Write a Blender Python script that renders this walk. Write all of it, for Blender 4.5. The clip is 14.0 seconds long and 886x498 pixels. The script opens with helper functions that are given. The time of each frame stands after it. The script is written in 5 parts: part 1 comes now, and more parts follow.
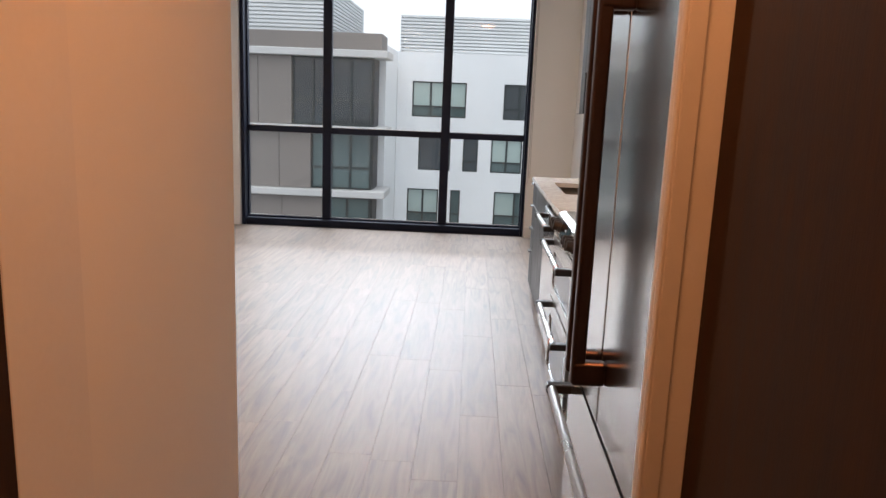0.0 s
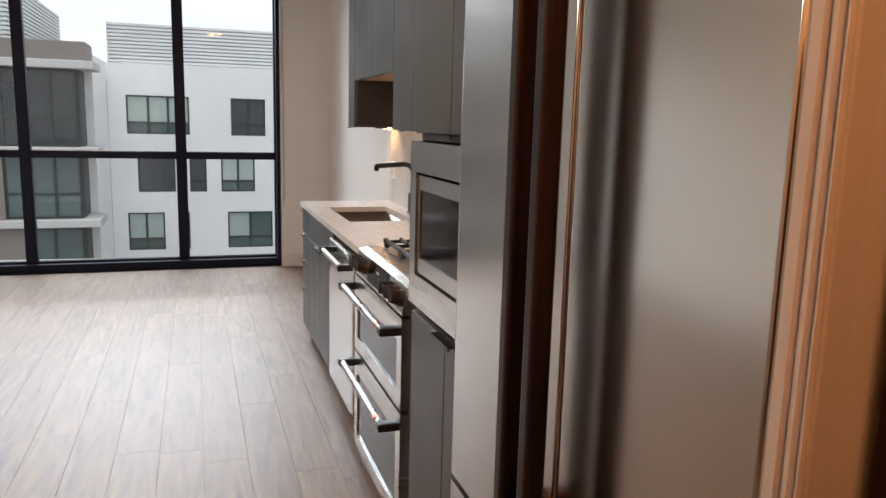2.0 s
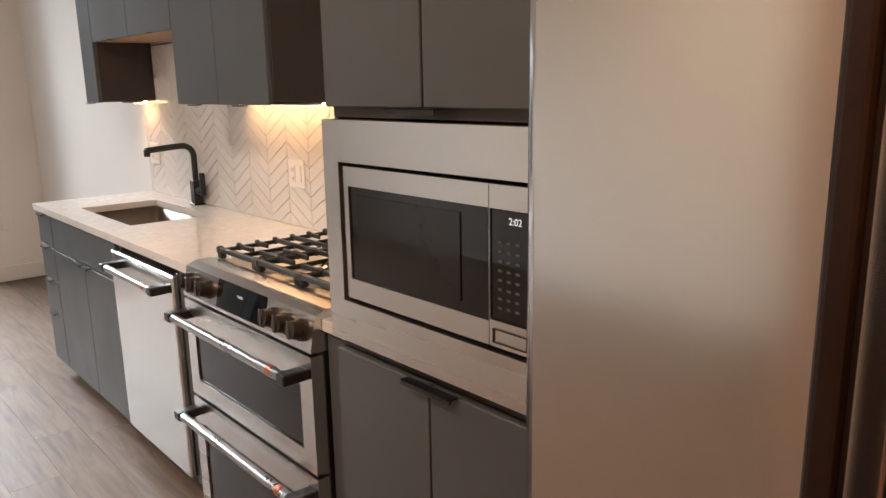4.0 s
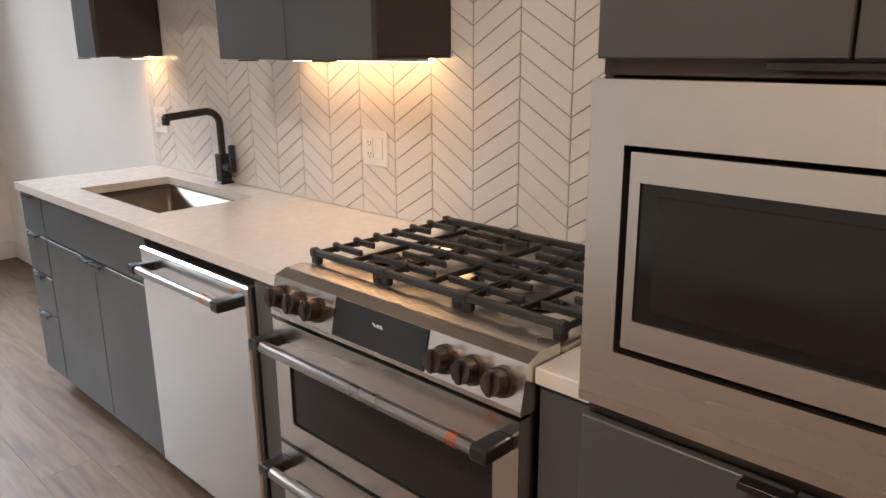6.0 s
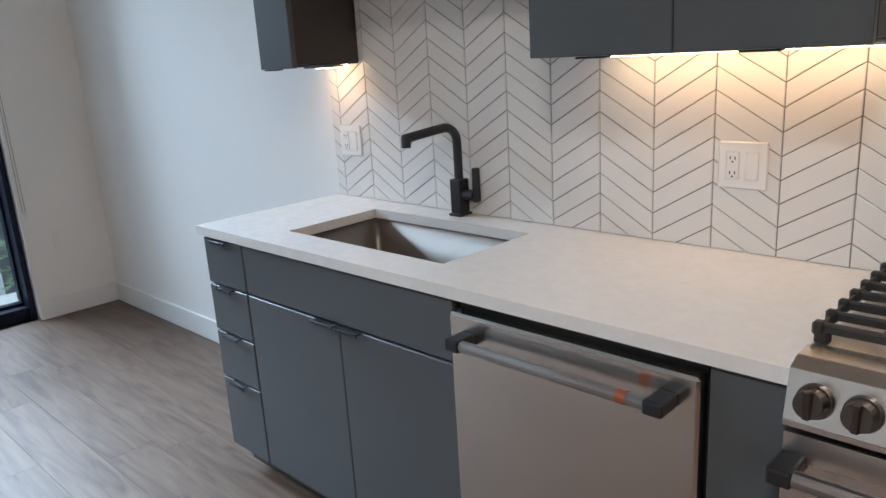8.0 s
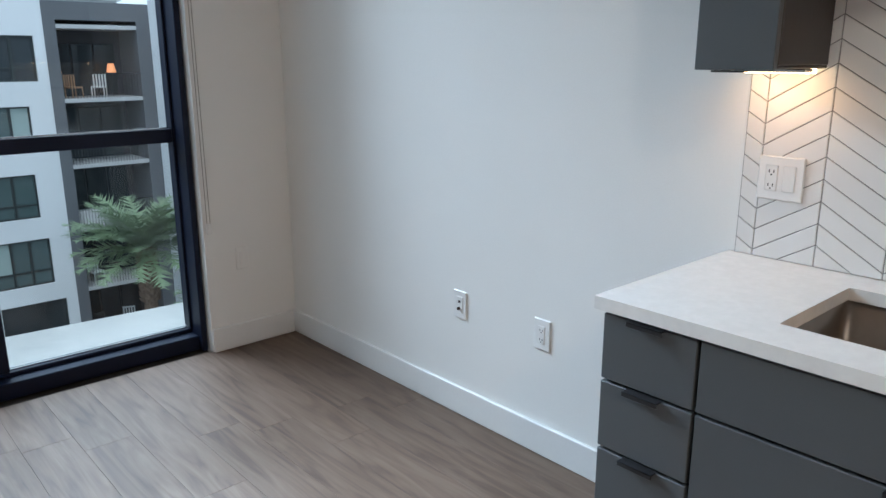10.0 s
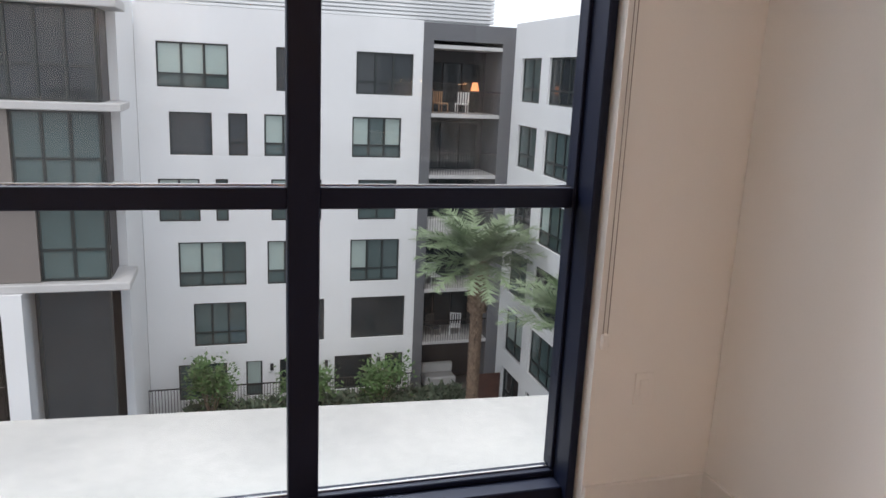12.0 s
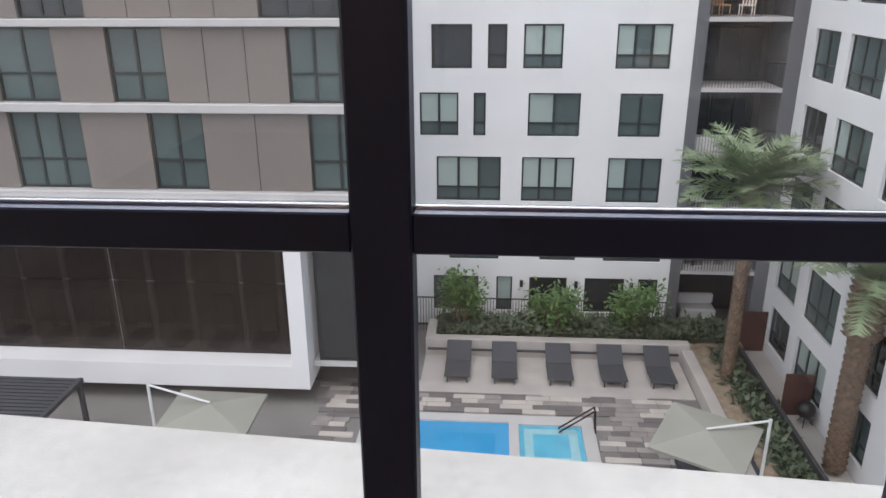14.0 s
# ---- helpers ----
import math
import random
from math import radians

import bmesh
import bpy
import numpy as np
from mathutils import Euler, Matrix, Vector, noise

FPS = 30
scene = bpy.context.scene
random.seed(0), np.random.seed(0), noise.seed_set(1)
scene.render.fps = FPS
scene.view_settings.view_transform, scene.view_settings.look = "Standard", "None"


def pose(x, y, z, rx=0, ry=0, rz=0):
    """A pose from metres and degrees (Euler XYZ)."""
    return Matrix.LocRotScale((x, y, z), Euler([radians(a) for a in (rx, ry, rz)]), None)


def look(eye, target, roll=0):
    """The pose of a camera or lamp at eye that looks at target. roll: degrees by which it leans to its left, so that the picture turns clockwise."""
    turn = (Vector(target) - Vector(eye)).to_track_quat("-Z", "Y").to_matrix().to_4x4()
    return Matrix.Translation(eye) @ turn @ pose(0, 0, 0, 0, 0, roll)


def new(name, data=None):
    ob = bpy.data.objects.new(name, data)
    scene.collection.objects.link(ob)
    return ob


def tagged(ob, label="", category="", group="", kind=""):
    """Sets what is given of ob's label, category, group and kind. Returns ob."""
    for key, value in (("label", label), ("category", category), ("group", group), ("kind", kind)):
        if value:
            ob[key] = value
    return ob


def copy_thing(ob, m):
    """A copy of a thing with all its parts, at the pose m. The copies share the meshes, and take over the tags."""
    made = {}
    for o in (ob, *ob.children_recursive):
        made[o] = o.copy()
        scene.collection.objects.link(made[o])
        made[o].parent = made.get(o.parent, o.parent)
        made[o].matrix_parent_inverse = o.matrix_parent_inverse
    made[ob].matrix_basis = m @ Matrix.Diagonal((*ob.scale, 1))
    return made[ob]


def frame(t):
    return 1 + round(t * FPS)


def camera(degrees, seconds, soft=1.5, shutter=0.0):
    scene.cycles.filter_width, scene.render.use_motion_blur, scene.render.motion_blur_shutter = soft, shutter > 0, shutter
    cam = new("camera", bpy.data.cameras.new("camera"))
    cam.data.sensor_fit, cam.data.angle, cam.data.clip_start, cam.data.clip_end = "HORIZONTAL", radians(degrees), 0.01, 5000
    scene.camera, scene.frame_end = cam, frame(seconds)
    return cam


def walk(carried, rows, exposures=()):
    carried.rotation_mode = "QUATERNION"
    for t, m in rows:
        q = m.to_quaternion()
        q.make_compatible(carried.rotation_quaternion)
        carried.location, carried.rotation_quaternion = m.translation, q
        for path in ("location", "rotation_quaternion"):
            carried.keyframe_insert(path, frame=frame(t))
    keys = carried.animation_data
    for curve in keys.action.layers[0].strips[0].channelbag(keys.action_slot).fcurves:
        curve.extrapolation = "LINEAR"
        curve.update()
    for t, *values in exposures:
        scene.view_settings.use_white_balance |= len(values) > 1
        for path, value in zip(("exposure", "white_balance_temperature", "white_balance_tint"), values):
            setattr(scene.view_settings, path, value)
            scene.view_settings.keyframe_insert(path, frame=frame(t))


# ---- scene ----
cam = camera(61.8, 14.0)
PATH = [
    (0, (0.805, 1.753, 1.473), (0.74, 3.713, 1.077), 2.3),
    (0.5, (0.818, 1.808, 1.476), (0.741, 3.785, 1.182), 1.8),
    (1, (0.749, 2.05, 1.464), (0.767, 4.034, 1.214), 1.4),
    (1.5, (0.676, 2.3, 1.45), (0.948, 4.263, 1.178), 1.9),
    (2, (0.629, 2.542, 1.455), (1.257, 4.411, 1.118), 1.5),
    (2.5, (0.524, 2.718, 1.462), (1.477, 4.426, 1.044), 0.9),
    (2.7, (0.483, 2.83, 1.484), (1.52, 4.488, 1.063), -0.1),
    (4.8, (0.319, 3.589, 1.455), (1.695, 4.965, 0.994), -0.6),
    (5, (0.306, 3.69, 1.46), (1.705, 5.039, 0.986), -0.7),
    (5.5, (0.338, 3.903, 1.455), (1.767, 5.208, 0.952), 0.5),
    (6, (0.344, 4.088, 1.443), (1.726, 5.434, 0.915), -0.5),
    (6.5, (0.237, 4.368, 1.458), (1.484, 5.811, 0.855), -4.5),
    (7, (0.204, 4.589, 1.452), (1.528, 5.986, 0.91), -3.3),
    (7.2, (0.19, 4.696, 1.446), (1.507, 6.107, 0.924), -4.6),
    (9.3, (0.008, 6.038, 1.451), (1.467, 7.303, 0.929), -0.1),
    (9.5, (-0.007, 6.181, 1.43), (1.405, 7.499, 0.913), -0.1),
    (10, (-0.041, 6.526, 1.437), (1.249, 7.971, 0.938), -0.1),
    (10.5, (-0.026, 6.908, 1.456), (1.037, 8.535, 0.985), 0.6),
    (11, (0.059, 7.262, 1.444), (0.879, 9.023, 0.965), 1.1),
    (11.5, (0.118, 7.6, 1.458), (0.812, 9.411, 0.969), 1.8),
    (12, (0.289, 7.88, 1.447), (0.844, 9.747, 0.994), 2.6),
    (12.5, (0.454, 8.218, 1.438), (0.843, 10.12, 0.956), 2.3),
    (13, (0.506, 8.576, 1.442), (0.762, 10.469, 0.849), 1.5),
    (13.5, (0.584, 8.782, 1.448), (0.659, 10.66, 0.764), 0.9),
    (14, (0.674, 8.991, 1.455), (0.542, 10.862, 0.76), -0.3),
]
walk(cam, [(t, look(eye, target, roll)) for t, eye, target, roll in PATH],
     exposures=((0, 0.22, 6350, 14), (1, 0.08, 6400, 14), (1.6, 0.02, 6500, 14), (2.5, 0.14, 6650, 14), (5, 0.25, 6700, 14), (7, -0.05, 5750, 10), (9.3, -0.05, 4850, 0), (9.7, -0.05, 5000, 2), (10.4, -0.07, 5850, 7), (11.1, 0.04, 6350, 13), (14, 0.24, 6550, 20)))

# ---- world, sun, large lights ----
world = bpy.data.worlds.new("world")
scene.world = world
world.use_nodes = True
wn = world.node_tree.nodes
wl = world.node_tree.links
sky = wn.new("ShaderNodeTexSky")
sky.sky_type = 'NISHITA'
sky.sun_disc = False
sky.sun_elevation = radians(58)
sky.sun_rotation = radians(200)
sky.dust_density = 4.0
cloud_co = wn.new("ShaderNodeTexCoord")
cloud_map = wn.new("ShaderNodeMapping")
cloud_map.inputs["Scale"].default_value = (1.0, 1.0, 3.5)
cloud = wn.new("ShaderNodeTexNoise")
cloud.inputs["Scale"].default_value = 2.2
cloud.inputs["Detail"].default_value = 7.0
cloud_ramp = wn.new("ShaderNodeValToRGB")
cloud_ramp.color_ramp.elements[0].position = 0.35
cloud_ramp.color_ramp.elements[0].color = (6.6, 7.0, 7.6, 1)
cloud_ramp.color_ramp.elements[1].position = 0.7
cloud_ramp.color_ramp.elements[1].color = (10.0, 10.2, 10.4, 1)
sky_mix = wn.new("ShaderNodeMixRGB")
sky_mix.inputs["Fac"].default_value = 0.9
wl.new(cloud_co.outputs["Generated"], cloud_map.inputs["Vector"])
wl.new(cloud_map.outputs["Vector"], cloud.inputs["Vector"])
wl.new(cloud.outputs["Fac"], cloud_ramp.inputs["Fac"])
wl.new(sky.outputs["Color"], sky_mix.inputs["Color1"])
wl.new(cloud_ramp.outputs["Color"], sky_mix.inputs["Color2"])
wl.new(sky_mix.outputs["Color"], wn["Background"].inputs["Color"])
wn["Background"].inputs["Strength"].default_value = 0.15

sun_data = bpy.data.lights.new("sun", 'SUN')
sun_data.energy = 0.8
sun_data.angle = radians(25)
sun_data.color = (1.0, 0.96, 0.9)
sun = new("sun", sun_data)
sun.matrix_world = look((0, 0, 60), (10, 27, 0))


def area_lamp(name, m, sx, sy, energy, color, spread=180):
    d = bpy.data.lights.new(name, 'AREA')
    d.shape = 'RECTANGLE'
    d.size, d.size_y, d.energy, d.color = sx, sy, energy, color
    d.spread = radians(spread)
    ob = new(name, d)
    ob.matrix_world = m
    return ob


WARM = (1.0, 0.50, 0.20)
# under-cabinet strips and the hall's ceiling downlight
area_lamp("strip_light", pose(1.80, 5.90, 1.399), 0.03, 0.62, 0.62, WARM)
area_lamp("strip_light", pose(1.80, 7.375, 1.399), 0.03, 0.15, 0.42, WARM)
# added fill lamp outside above the window, out of view, boosting the sky's light
area_lamp("sky_fill", look((-0.16, 12.8, 5.25), (-0.16, 5.0, 1.2)), 5.2, 3.2, 690, (0.86, 0.94, 1.0), 84)
area_lamp("kitchen_downlight", pose(-0.45, 5.0, 2.975), 0.2, 0.2, 45, (1.0, 0.78, 0.58))
area_lamp("hall_downlight", pose(1.02, 2.62, 2.975), 0.22, 0.22, 26, (1.0, 0.38, 0.13))


# ---- materials ----
def mat(name, color, rough=0.5, metal=0.0, vary=0.12, scale=6.0, bump=0.0, bump_scale=60.0, stretch=(1, 1, 1), rand=0.0, spec=0.5, coat=0.0, rvar=0.06):
    """A surface with two scales of variation and a fine relief, in object space metres."""
    m = bpy.data.materials.new(name)
    m.use_nodes = True
    n, l = m.node_tree.nodes, m.node_tree.links
    b = n["Principled BSDF"]
    b.inputs["Roughness"].default_value = rough
    b.inputs["Metallic"].default_value = metal
    b.inputs["Specular IOR Level"].default_value = spec
    b.inputs["Coat Weight"].default_value = coat
    geo = n.new("ShaderNodeNewGeometry")
    mp = n.new("ShaderNodeMapping")
    mp.inputs["Scale"].default_value = stretch
    l.new(geo.outputs["Position"], mp.inputs["Vector"])
    n1 = n.new("ShaderNodeTexNoise")
    n1.inputs["Scale"].default_value = scale
    n1.inputs["Detail"].default_value = 5
    n2 = n.new("ShaderNodeTexNoise")
    n2.inputs["Scale"].default_value = bump_scale
    n2.inputs["Detail"].default_value = 3
    l.new(mp.outputs["Vector"], n1.inputs["Vector"])
    l.new(mp.outputs["Vector"], n2.inputs["Vector"])
    add = n.new("ShaderNodeMath")
    add.operation = 'ADD'
    l.new(n1.outputs["Fac"], add.inputs[0])
    half = n.new("ShaderNodeMath")
    half.operation = 'MULTIPLY'
    half.inputs[1].default_value = 0.4
    l.new(n2.outputs["Fac"], half.inputs[0])
    l.new(half.outputs[0], add.inputs[1])
    last = add
    if rand:
        oi = n.new("ShaderNodeObjectInfo")
        r = n.new("ShaderNodeMath")
        r.operation = 'MULTIPLY_ADD'
        r.inputs[1].default_value = rand
        l.new(oi.outputs["Random"], r.inputs[0])
        l.new(add.outputs[0], r.inputs[2])
        last = r
    ramp = n.new("ShaderNodeMapRange")
    ramp.inputs["From Min"].default_value = 0.45
    ramp.inputs["From Max"].default_value = 0.95 + rand
    ramp.inputs["To Min"].default_value = 1 - vary
    ramp.inputs["To Max"].default_value = 1 + vary
    l.new(last.outputs[0], ramp.inputs["Value"])
    mul = n.new("ShaderNodeVectorMath")
    mul.operation = 'SCALE'
    mul.inputs[0].default_value = color
    l.new(ramp.outputs["Result"], mul.inputs["Scale"])
    l.new(mul.outputs["Vector"], b.inputs["Base Color"])
    rr = n.new("ShaderNodeMapRange")
    rr.inputs["From Min"].default_value = 0.3
    rr.inputs["From Max"].default_value = 0.7
    rr.inputs["To Min"].default_value = max(0.0, rough - rvar)
    rr.inputs["To Max"].default_value = min(1.0, rough + rvar)
    l.new(n1.outputs["Fac"], rr.inputs["Value"])
    l.new(rr.outputs["Result"], b.inputs["Roughness"])
    if bump:
        bp = n.new("ShaderNodeBump")
        bp.inputs["Strength"].default_value = bump
        bp.inputs["Distance"].default_value = 0.004
        l.new(n2.outputs["Fac"], bp.inputs["Height"])
        l.new(bp.outputs["Normal"], b.inputs["Normal"])
    return m


def glow(name, color, strength):
    m = bpy.data.materials.new(name)
    m.use_nodes = True
    b = m.node_tree.nodes["Principled BSDF"]
    b.inputs["Base Color"].default_value = (*color, 1)
    b.inputs["Emission Color"].default_value = (*color, 1)
    b.inputs["Emission Strength"].default_value = strength
    return m


def clear_glass(name):
    """Thin window glass: mostly see-through, with a faint mirror gloss."""
    m = bpy.data.materials.new(name)
    m.use_nodes = True
    n, l = m.node_tree.nodes, m.node_tree.links
    tr = n.new("ShaderNodeBsdfTransparent")
    tr.inputs["Color"].default_value = (0.93, 0.96, 0.96, 1)
    gl = n.new("ShaderNodeBsdfGlossy")
    gl.inputs["Roughness"].default_value = 0.02
    mx = n.new("ShaderNodeMixShader")
    mx.inputs["Fac"].default_value = 0.03
    l.new(tr.outputs[0], mx.inputs[1])
    l.new(gl.outputs[0], mx.inputs[2])
    l.new(mx.outputs[0], n["Material Output"].inputs["Surface"])
    return m


def wood_floor(name):
    """Greyed oak vinyl plank: long grain, darker streaks and knots, one tone a plank."""
    m = bpy.data.materials.new(name)
    m.use_nodes = True
    n, l = m.node_tree.nodes, m.node_tree.links
    b = n["Principled BSDF"]
    geo = n.new("ShaderNodeNewGeometry")
    oi = n.new("ShaderNodeObjectInfo")
    off = n.new("ShaderNodeVectorMath")
    off.operation = 'MULTIPLY_ADD'
    off.inputs[1].default_value = (0, 1, 0)
    comb = n.new("ShaderNodeCombineXYZ")
    m100 = n.new("ShaderNodeMath")
    m100.operation = 'MULTIPLY'
    m100.inputs[1].default_value = 40.0
    l.new(oi.outputs["Random"], m100.inputs[0])
    l.new(m100.outputs[0], comb.inputs["Y"])
    l.new(m100.outputs[0], comb.inputs["Z"])
    addv = n.new("ShaderNodeVectorMath")
    l.new(geo.outputs["Position"], addv.inputs[0])
    l.new(comb.outputs[0], addv.inputs[1])
    mp = n.new("ShaderNodeMapping")
    mp.inputs["Scale"].default_value = (9, 0.9, 1)
    l.new(addv.outputs[0], mp.inputs["Vector"])
    g1 = n.new("ShaderNodeTexNoise")
    g1.inputs["Scale"].default_value = 2.2
    g1.inputs["Detail"].default_value = 8
    g1.inputs["Distortion"].default_value = 1.4
    l.new(mp.outputs[0], g1.inputs["Vector"])
    mp2 = n.new("ShaderNodeMapping")
    mp2.inputs["Scale"].default_value = (120, 4, 1)
    l.new(addv.outputs[0], mp2.inputs["Vector"])
    g2 = n.new("ShaderNodeTexNoise")
    g2.inputs["Scale"].default_value = 1.0
    g2.inputs["Detail"].default_value = 4
    l.new(mp2.outputs[0], g2.inputs["Vector"])
    ramp = n.new("ShaderNodeValToRGB")
    e = ramp.color_ramp.elements
    e[0].position, e[0].color = 0.28, (0.082, 0.055, 0.040, 1)
    e[1].position, e[1].color = 0.72, (0.172, 0.125, 0.094, 1)
    mid = ramp.color_ramp.elements.new(0.48)
    mid.color = (0.132, 0.090, 0.064, 1)
    l.new(g1.outputs["Fac"], ramp.inputs["Fac"])
    tone = n.new("ShaderNodeMath")
    tone.operation = 'MULTIPLY_ADD'
    tone.inputs[1].default_value = 0.20
    tone.inputs[2].default_value = 0.86
    l.new(oi.outputs["Random"], tone.inputs[0])
    fine = n.new("ShaderNodeMath")
    fine.operation = 'MULTIPLY_ADD'
    fine.inputs[1].default_value = 0.26
    l.new(g2.outputs["Fac"], fine.inputs[0])
    l.new(tone.outputs[0], fine.inputs[2])
    sc = n.new("ShaderNodeVectorMath")
    sc.operation = 'SCALE'
    l.new(ramp.outputs["Color"], sc.inputs[0])
    l.new(fine.outputs[0], sc.inputs["Scale"])
    l.new(sc.outputs["Vector"], b.inputs["Base Color"])
    rr = n.new("ShaderNodeMapRange")
    rr.inputs["To Min"].default_value = 0.42
    rr.inputs["To Max"].default_value = 0.54
    l.new(g1.outputs["Fac"], rr.inputs["Value"])
    l.new(rr.outputs[0], b.inputs["Roughness"])
    bp = n.new("ShaderNodeBump")
    b.inputs["Specular IOR Level"].default_value = 0.31
    bp.inputs["Strength"].default_value = 0.14
    bp.inputs["Distance"].default_value = 0.002
    l.new(g2.outputs["Fac"], bp.inputs["Height"])
    l.new(bp.outputs[0], b.inputs["Normal"])
    return m


WALL = mat("wall_paint", (0.80, 0.785, 0.755), 0.62, vary=0.03, scale=1.2, bump=0.12, bump_scale=180)
CEIL = mat("ceiling_paint", (0.82, 0.81, 0.79), 0.8, vary=0.03, scale=1.0, bump=0.1, bump_scale=120)
TRIM = mat("trim_paint", (0.76, 0.75, 0.73), 0.35, vary=0.03, scale=3)
FLOORWOOD = wood_floor("plank_floor")
SUBFLOOR = mat("underlay", (0.03, 0.025, 0.02), 0.9)
BLACKALU = mat("black_aluminium", (0.006, 0.009, 0.024), 0.42, 0.0, vary=0.15, scale=4, spec=0.22)
GLASS = clear_glass("window_glass")
CABGREY = mat("grey_laminate", (0.077, 0.083, 0.088), 0.42, vary=0.06, scale=3, bump=0.05, bump_scale=250)
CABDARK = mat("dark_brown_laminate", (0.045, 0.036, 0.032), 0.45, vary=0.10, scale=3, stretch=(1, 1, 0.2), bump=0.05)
# wood of a balcony chair; on the cabinet underside its orange paints warm light
OAK_WARMLIT = mat("chair_wood_and_warm_lit_underside", (0.45, 0.27, 0.15), 0.5, vary=0.12, scale=4, stretch=(1, 6, 1))
BLACKMETAL = mat("matt_black_metal", (0.016, 0.016, 0.018), 0.34, 0.0, vary=0.15, scale=20)
STEEL = mat("brushed_steel", (0.70, 0.685, 0.66), 0.19, 1.0, vary=0.012, scale=0.8, bump_scale=90, stretch=(1, 6, 0.3), rvar=0.008)
STEELH = mat("brushed_steel_level", (0.70, 0.68, 0.65), 0.27, 1.0, vary=0.015, scale=0.8, bump_scale=90, stretch=(1, 0.3, 6), rvar=0.01)
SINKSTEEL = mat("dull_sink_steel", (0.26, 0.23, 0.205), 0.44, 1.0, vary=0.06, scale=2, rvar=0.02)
POLISHED = mat("polished_steel", (0.62, 0.60, 0.58), 0.18, 1.0, vary=0.05, scale=8)
HANDLEDK = mat("dark_bronze_metal", (0.070, 0.050, 0.047), 0.38, 1.0, vary=0.1, scale=8)
BARSTEEL = mat("satin_bar_steel", (0.40, 0.375, 0.36), 0.30, 1.0, vary=0.05, scale=8)
COPPER = mat("copper_band", (0.60, 0.21, 0.12), 0.35, 1.0, vary=0.05)
BLACKGLASS = mat("black_glass", (0.010, 0.010, 0.011), 0.06, vary=0.05, spec=0.5)
OVENGLASS = mat("oven_glass", (0.018, 0.017, 0.017), 0.10, vary=0.1, spec=0.4)
IRON = mat("cast_iron", (0.022, 0.021, 0.021), 0.52, vary=0.2, scale=30, bump=0.3, bump_scale=300)
QUARTZ = mat("white_quartz", (0.74, 0.72, 0.69), 0.16, vary=0.03, scale=30, spec=0.5)
TILE = mat("white_glazed_tile", (0.74, 0.725, 0.705), 0.2, vary=0.03, scale=3, rand=0.25, bump=0.05, bump_scale=18)
GROUT = mat("grey_grout", (0.19, 0.185, 0.18), 0.9, vary=0.15, scale=40)
PLASTIC = mat("white_plastic", (0.78, 0.77, 0.75), 0.32, vary=0.02)
DARKGAP = mat("dark_recess", (0.01, 0.01, 0.011), 0.7)
DOORWOOD = mat("dark_walnut", (0.040, 0.020, 0.010), 0.65, vary=0.3, scale=6, stretch=(1, 6, 0.5), bump=0.08, spec=0.12)
BLIND = mat("roller_blind_fabric", (0.60, 0.61, 0.62), 0.8, vary=0.04, scale=3, bump=0.1, bump_scale=400)
LED = glow("warm_led", (1.0, 0.62, 0.30), 14.0)
DIGIT = glow("white_digit", (0.8, 0.9, 1.0), 0.3)
COOKTOP = mat("satin_cooktop_steel", (0.74, 0.70, 0.65), 0.33, 1.0, vary=0.06, scale=3, rvar=0.05)
KNOB = mat("bronzed_steel", (0.105, 0.085, 0.074), 0.40, 1.0, vary=0.1, scale=8)
KEYMARK = mat("grey_print", (0.10, 0.095, 0.09), 0.5)
BULB = glow("porch_bulb", (1.0, 0.36, 0.14), 0.9)
STUCCO = mat("white_stucco", (0.80, 0.80, 0.80), 0.85, vary=0.05, scale=0.5, bump=0.2, bump_scale=20)
TERRACE = mat("terrace_concrete", (0.46, 0.43, 0.40), 0.85, vary=0.12, scale=1.2)
CONCRETE = mat("pale_concrete", (0.53, 0.505, 0.465), 0.85, vary=0.16, scale=1.6, bump=0.25, bump_scale=25)
PANEL = mat("taupe_cladding", (0.205, 0.180, 0.165), 0.6, vary=0.06, scale=0.6, rand=0.12)
SLAB = mat("light_grey_band", (0.52, 0.51, 0.50), 0.7, vary=0.08, scale=0.8)
CHAR = mat("charcoal_render", (0.055, 0.056, 0.060), 0.7, vary=0.1, scale=0.7)
EXTFRAME = mat("dark_green_frame", (0.022, 0.030, 0.030), 0.4, vary=0.1)
EXTGLASS = mat("dark_outer_glass", (0.034, 0.042, 0.047), 0.06, vary=0.25, scale=0.5, bump_scale=3, rvar=0.02, spec=0.5)
EXTBLIND = mat("pale_green_pane", (0.38, 0.46, 0.43), 0.12, vary=0.12, scale=0.5, rand=0.5)
EXTTEAL = mat("teal_pane", (0.080, 0.116, 0.116), 0.10, vary=0.25, scale=0.5, bump_scale=3, rvar=0.02, rand=0.5)
BAYGREY = mat("mid_grey_render", (0.135, 0.137, 0.145), 0.75, vary=0.1, scale=0.7)
LOUVRE = mat("grey_louvre", (0.66, 0.67, 0.67), 0.5, 0.0, vary=0.06, scale=0.8)
PAVER = mat("grey_paver", (0.34, 0.31, 0.285), 0.85, vary=0.25, scale=1.5, rand=0.9)
DECK = mat("pool_deck_concrete", (0.22, 0.21, 0.20), 0.85, vary=0.1, scale=0.8)
POOLWATER = mat("pool_water", (0.03, 0.32, 0.62), 0.05, vary=0.06, scale=0.8)
SPAWATER = mat("spa_water", (0.10, 0.45, 0.62), 0.05, vary=0.12, scale=1.5)
SOIL = mat("gravel_soil", (0.33, 0.26, 0.19), 0.95, vary=0.3, scale=3)
LEAF = mat("shrub_leaf", (0.095, 0.175, 0.055), 0.55, vary=0.35, scale=2.0)
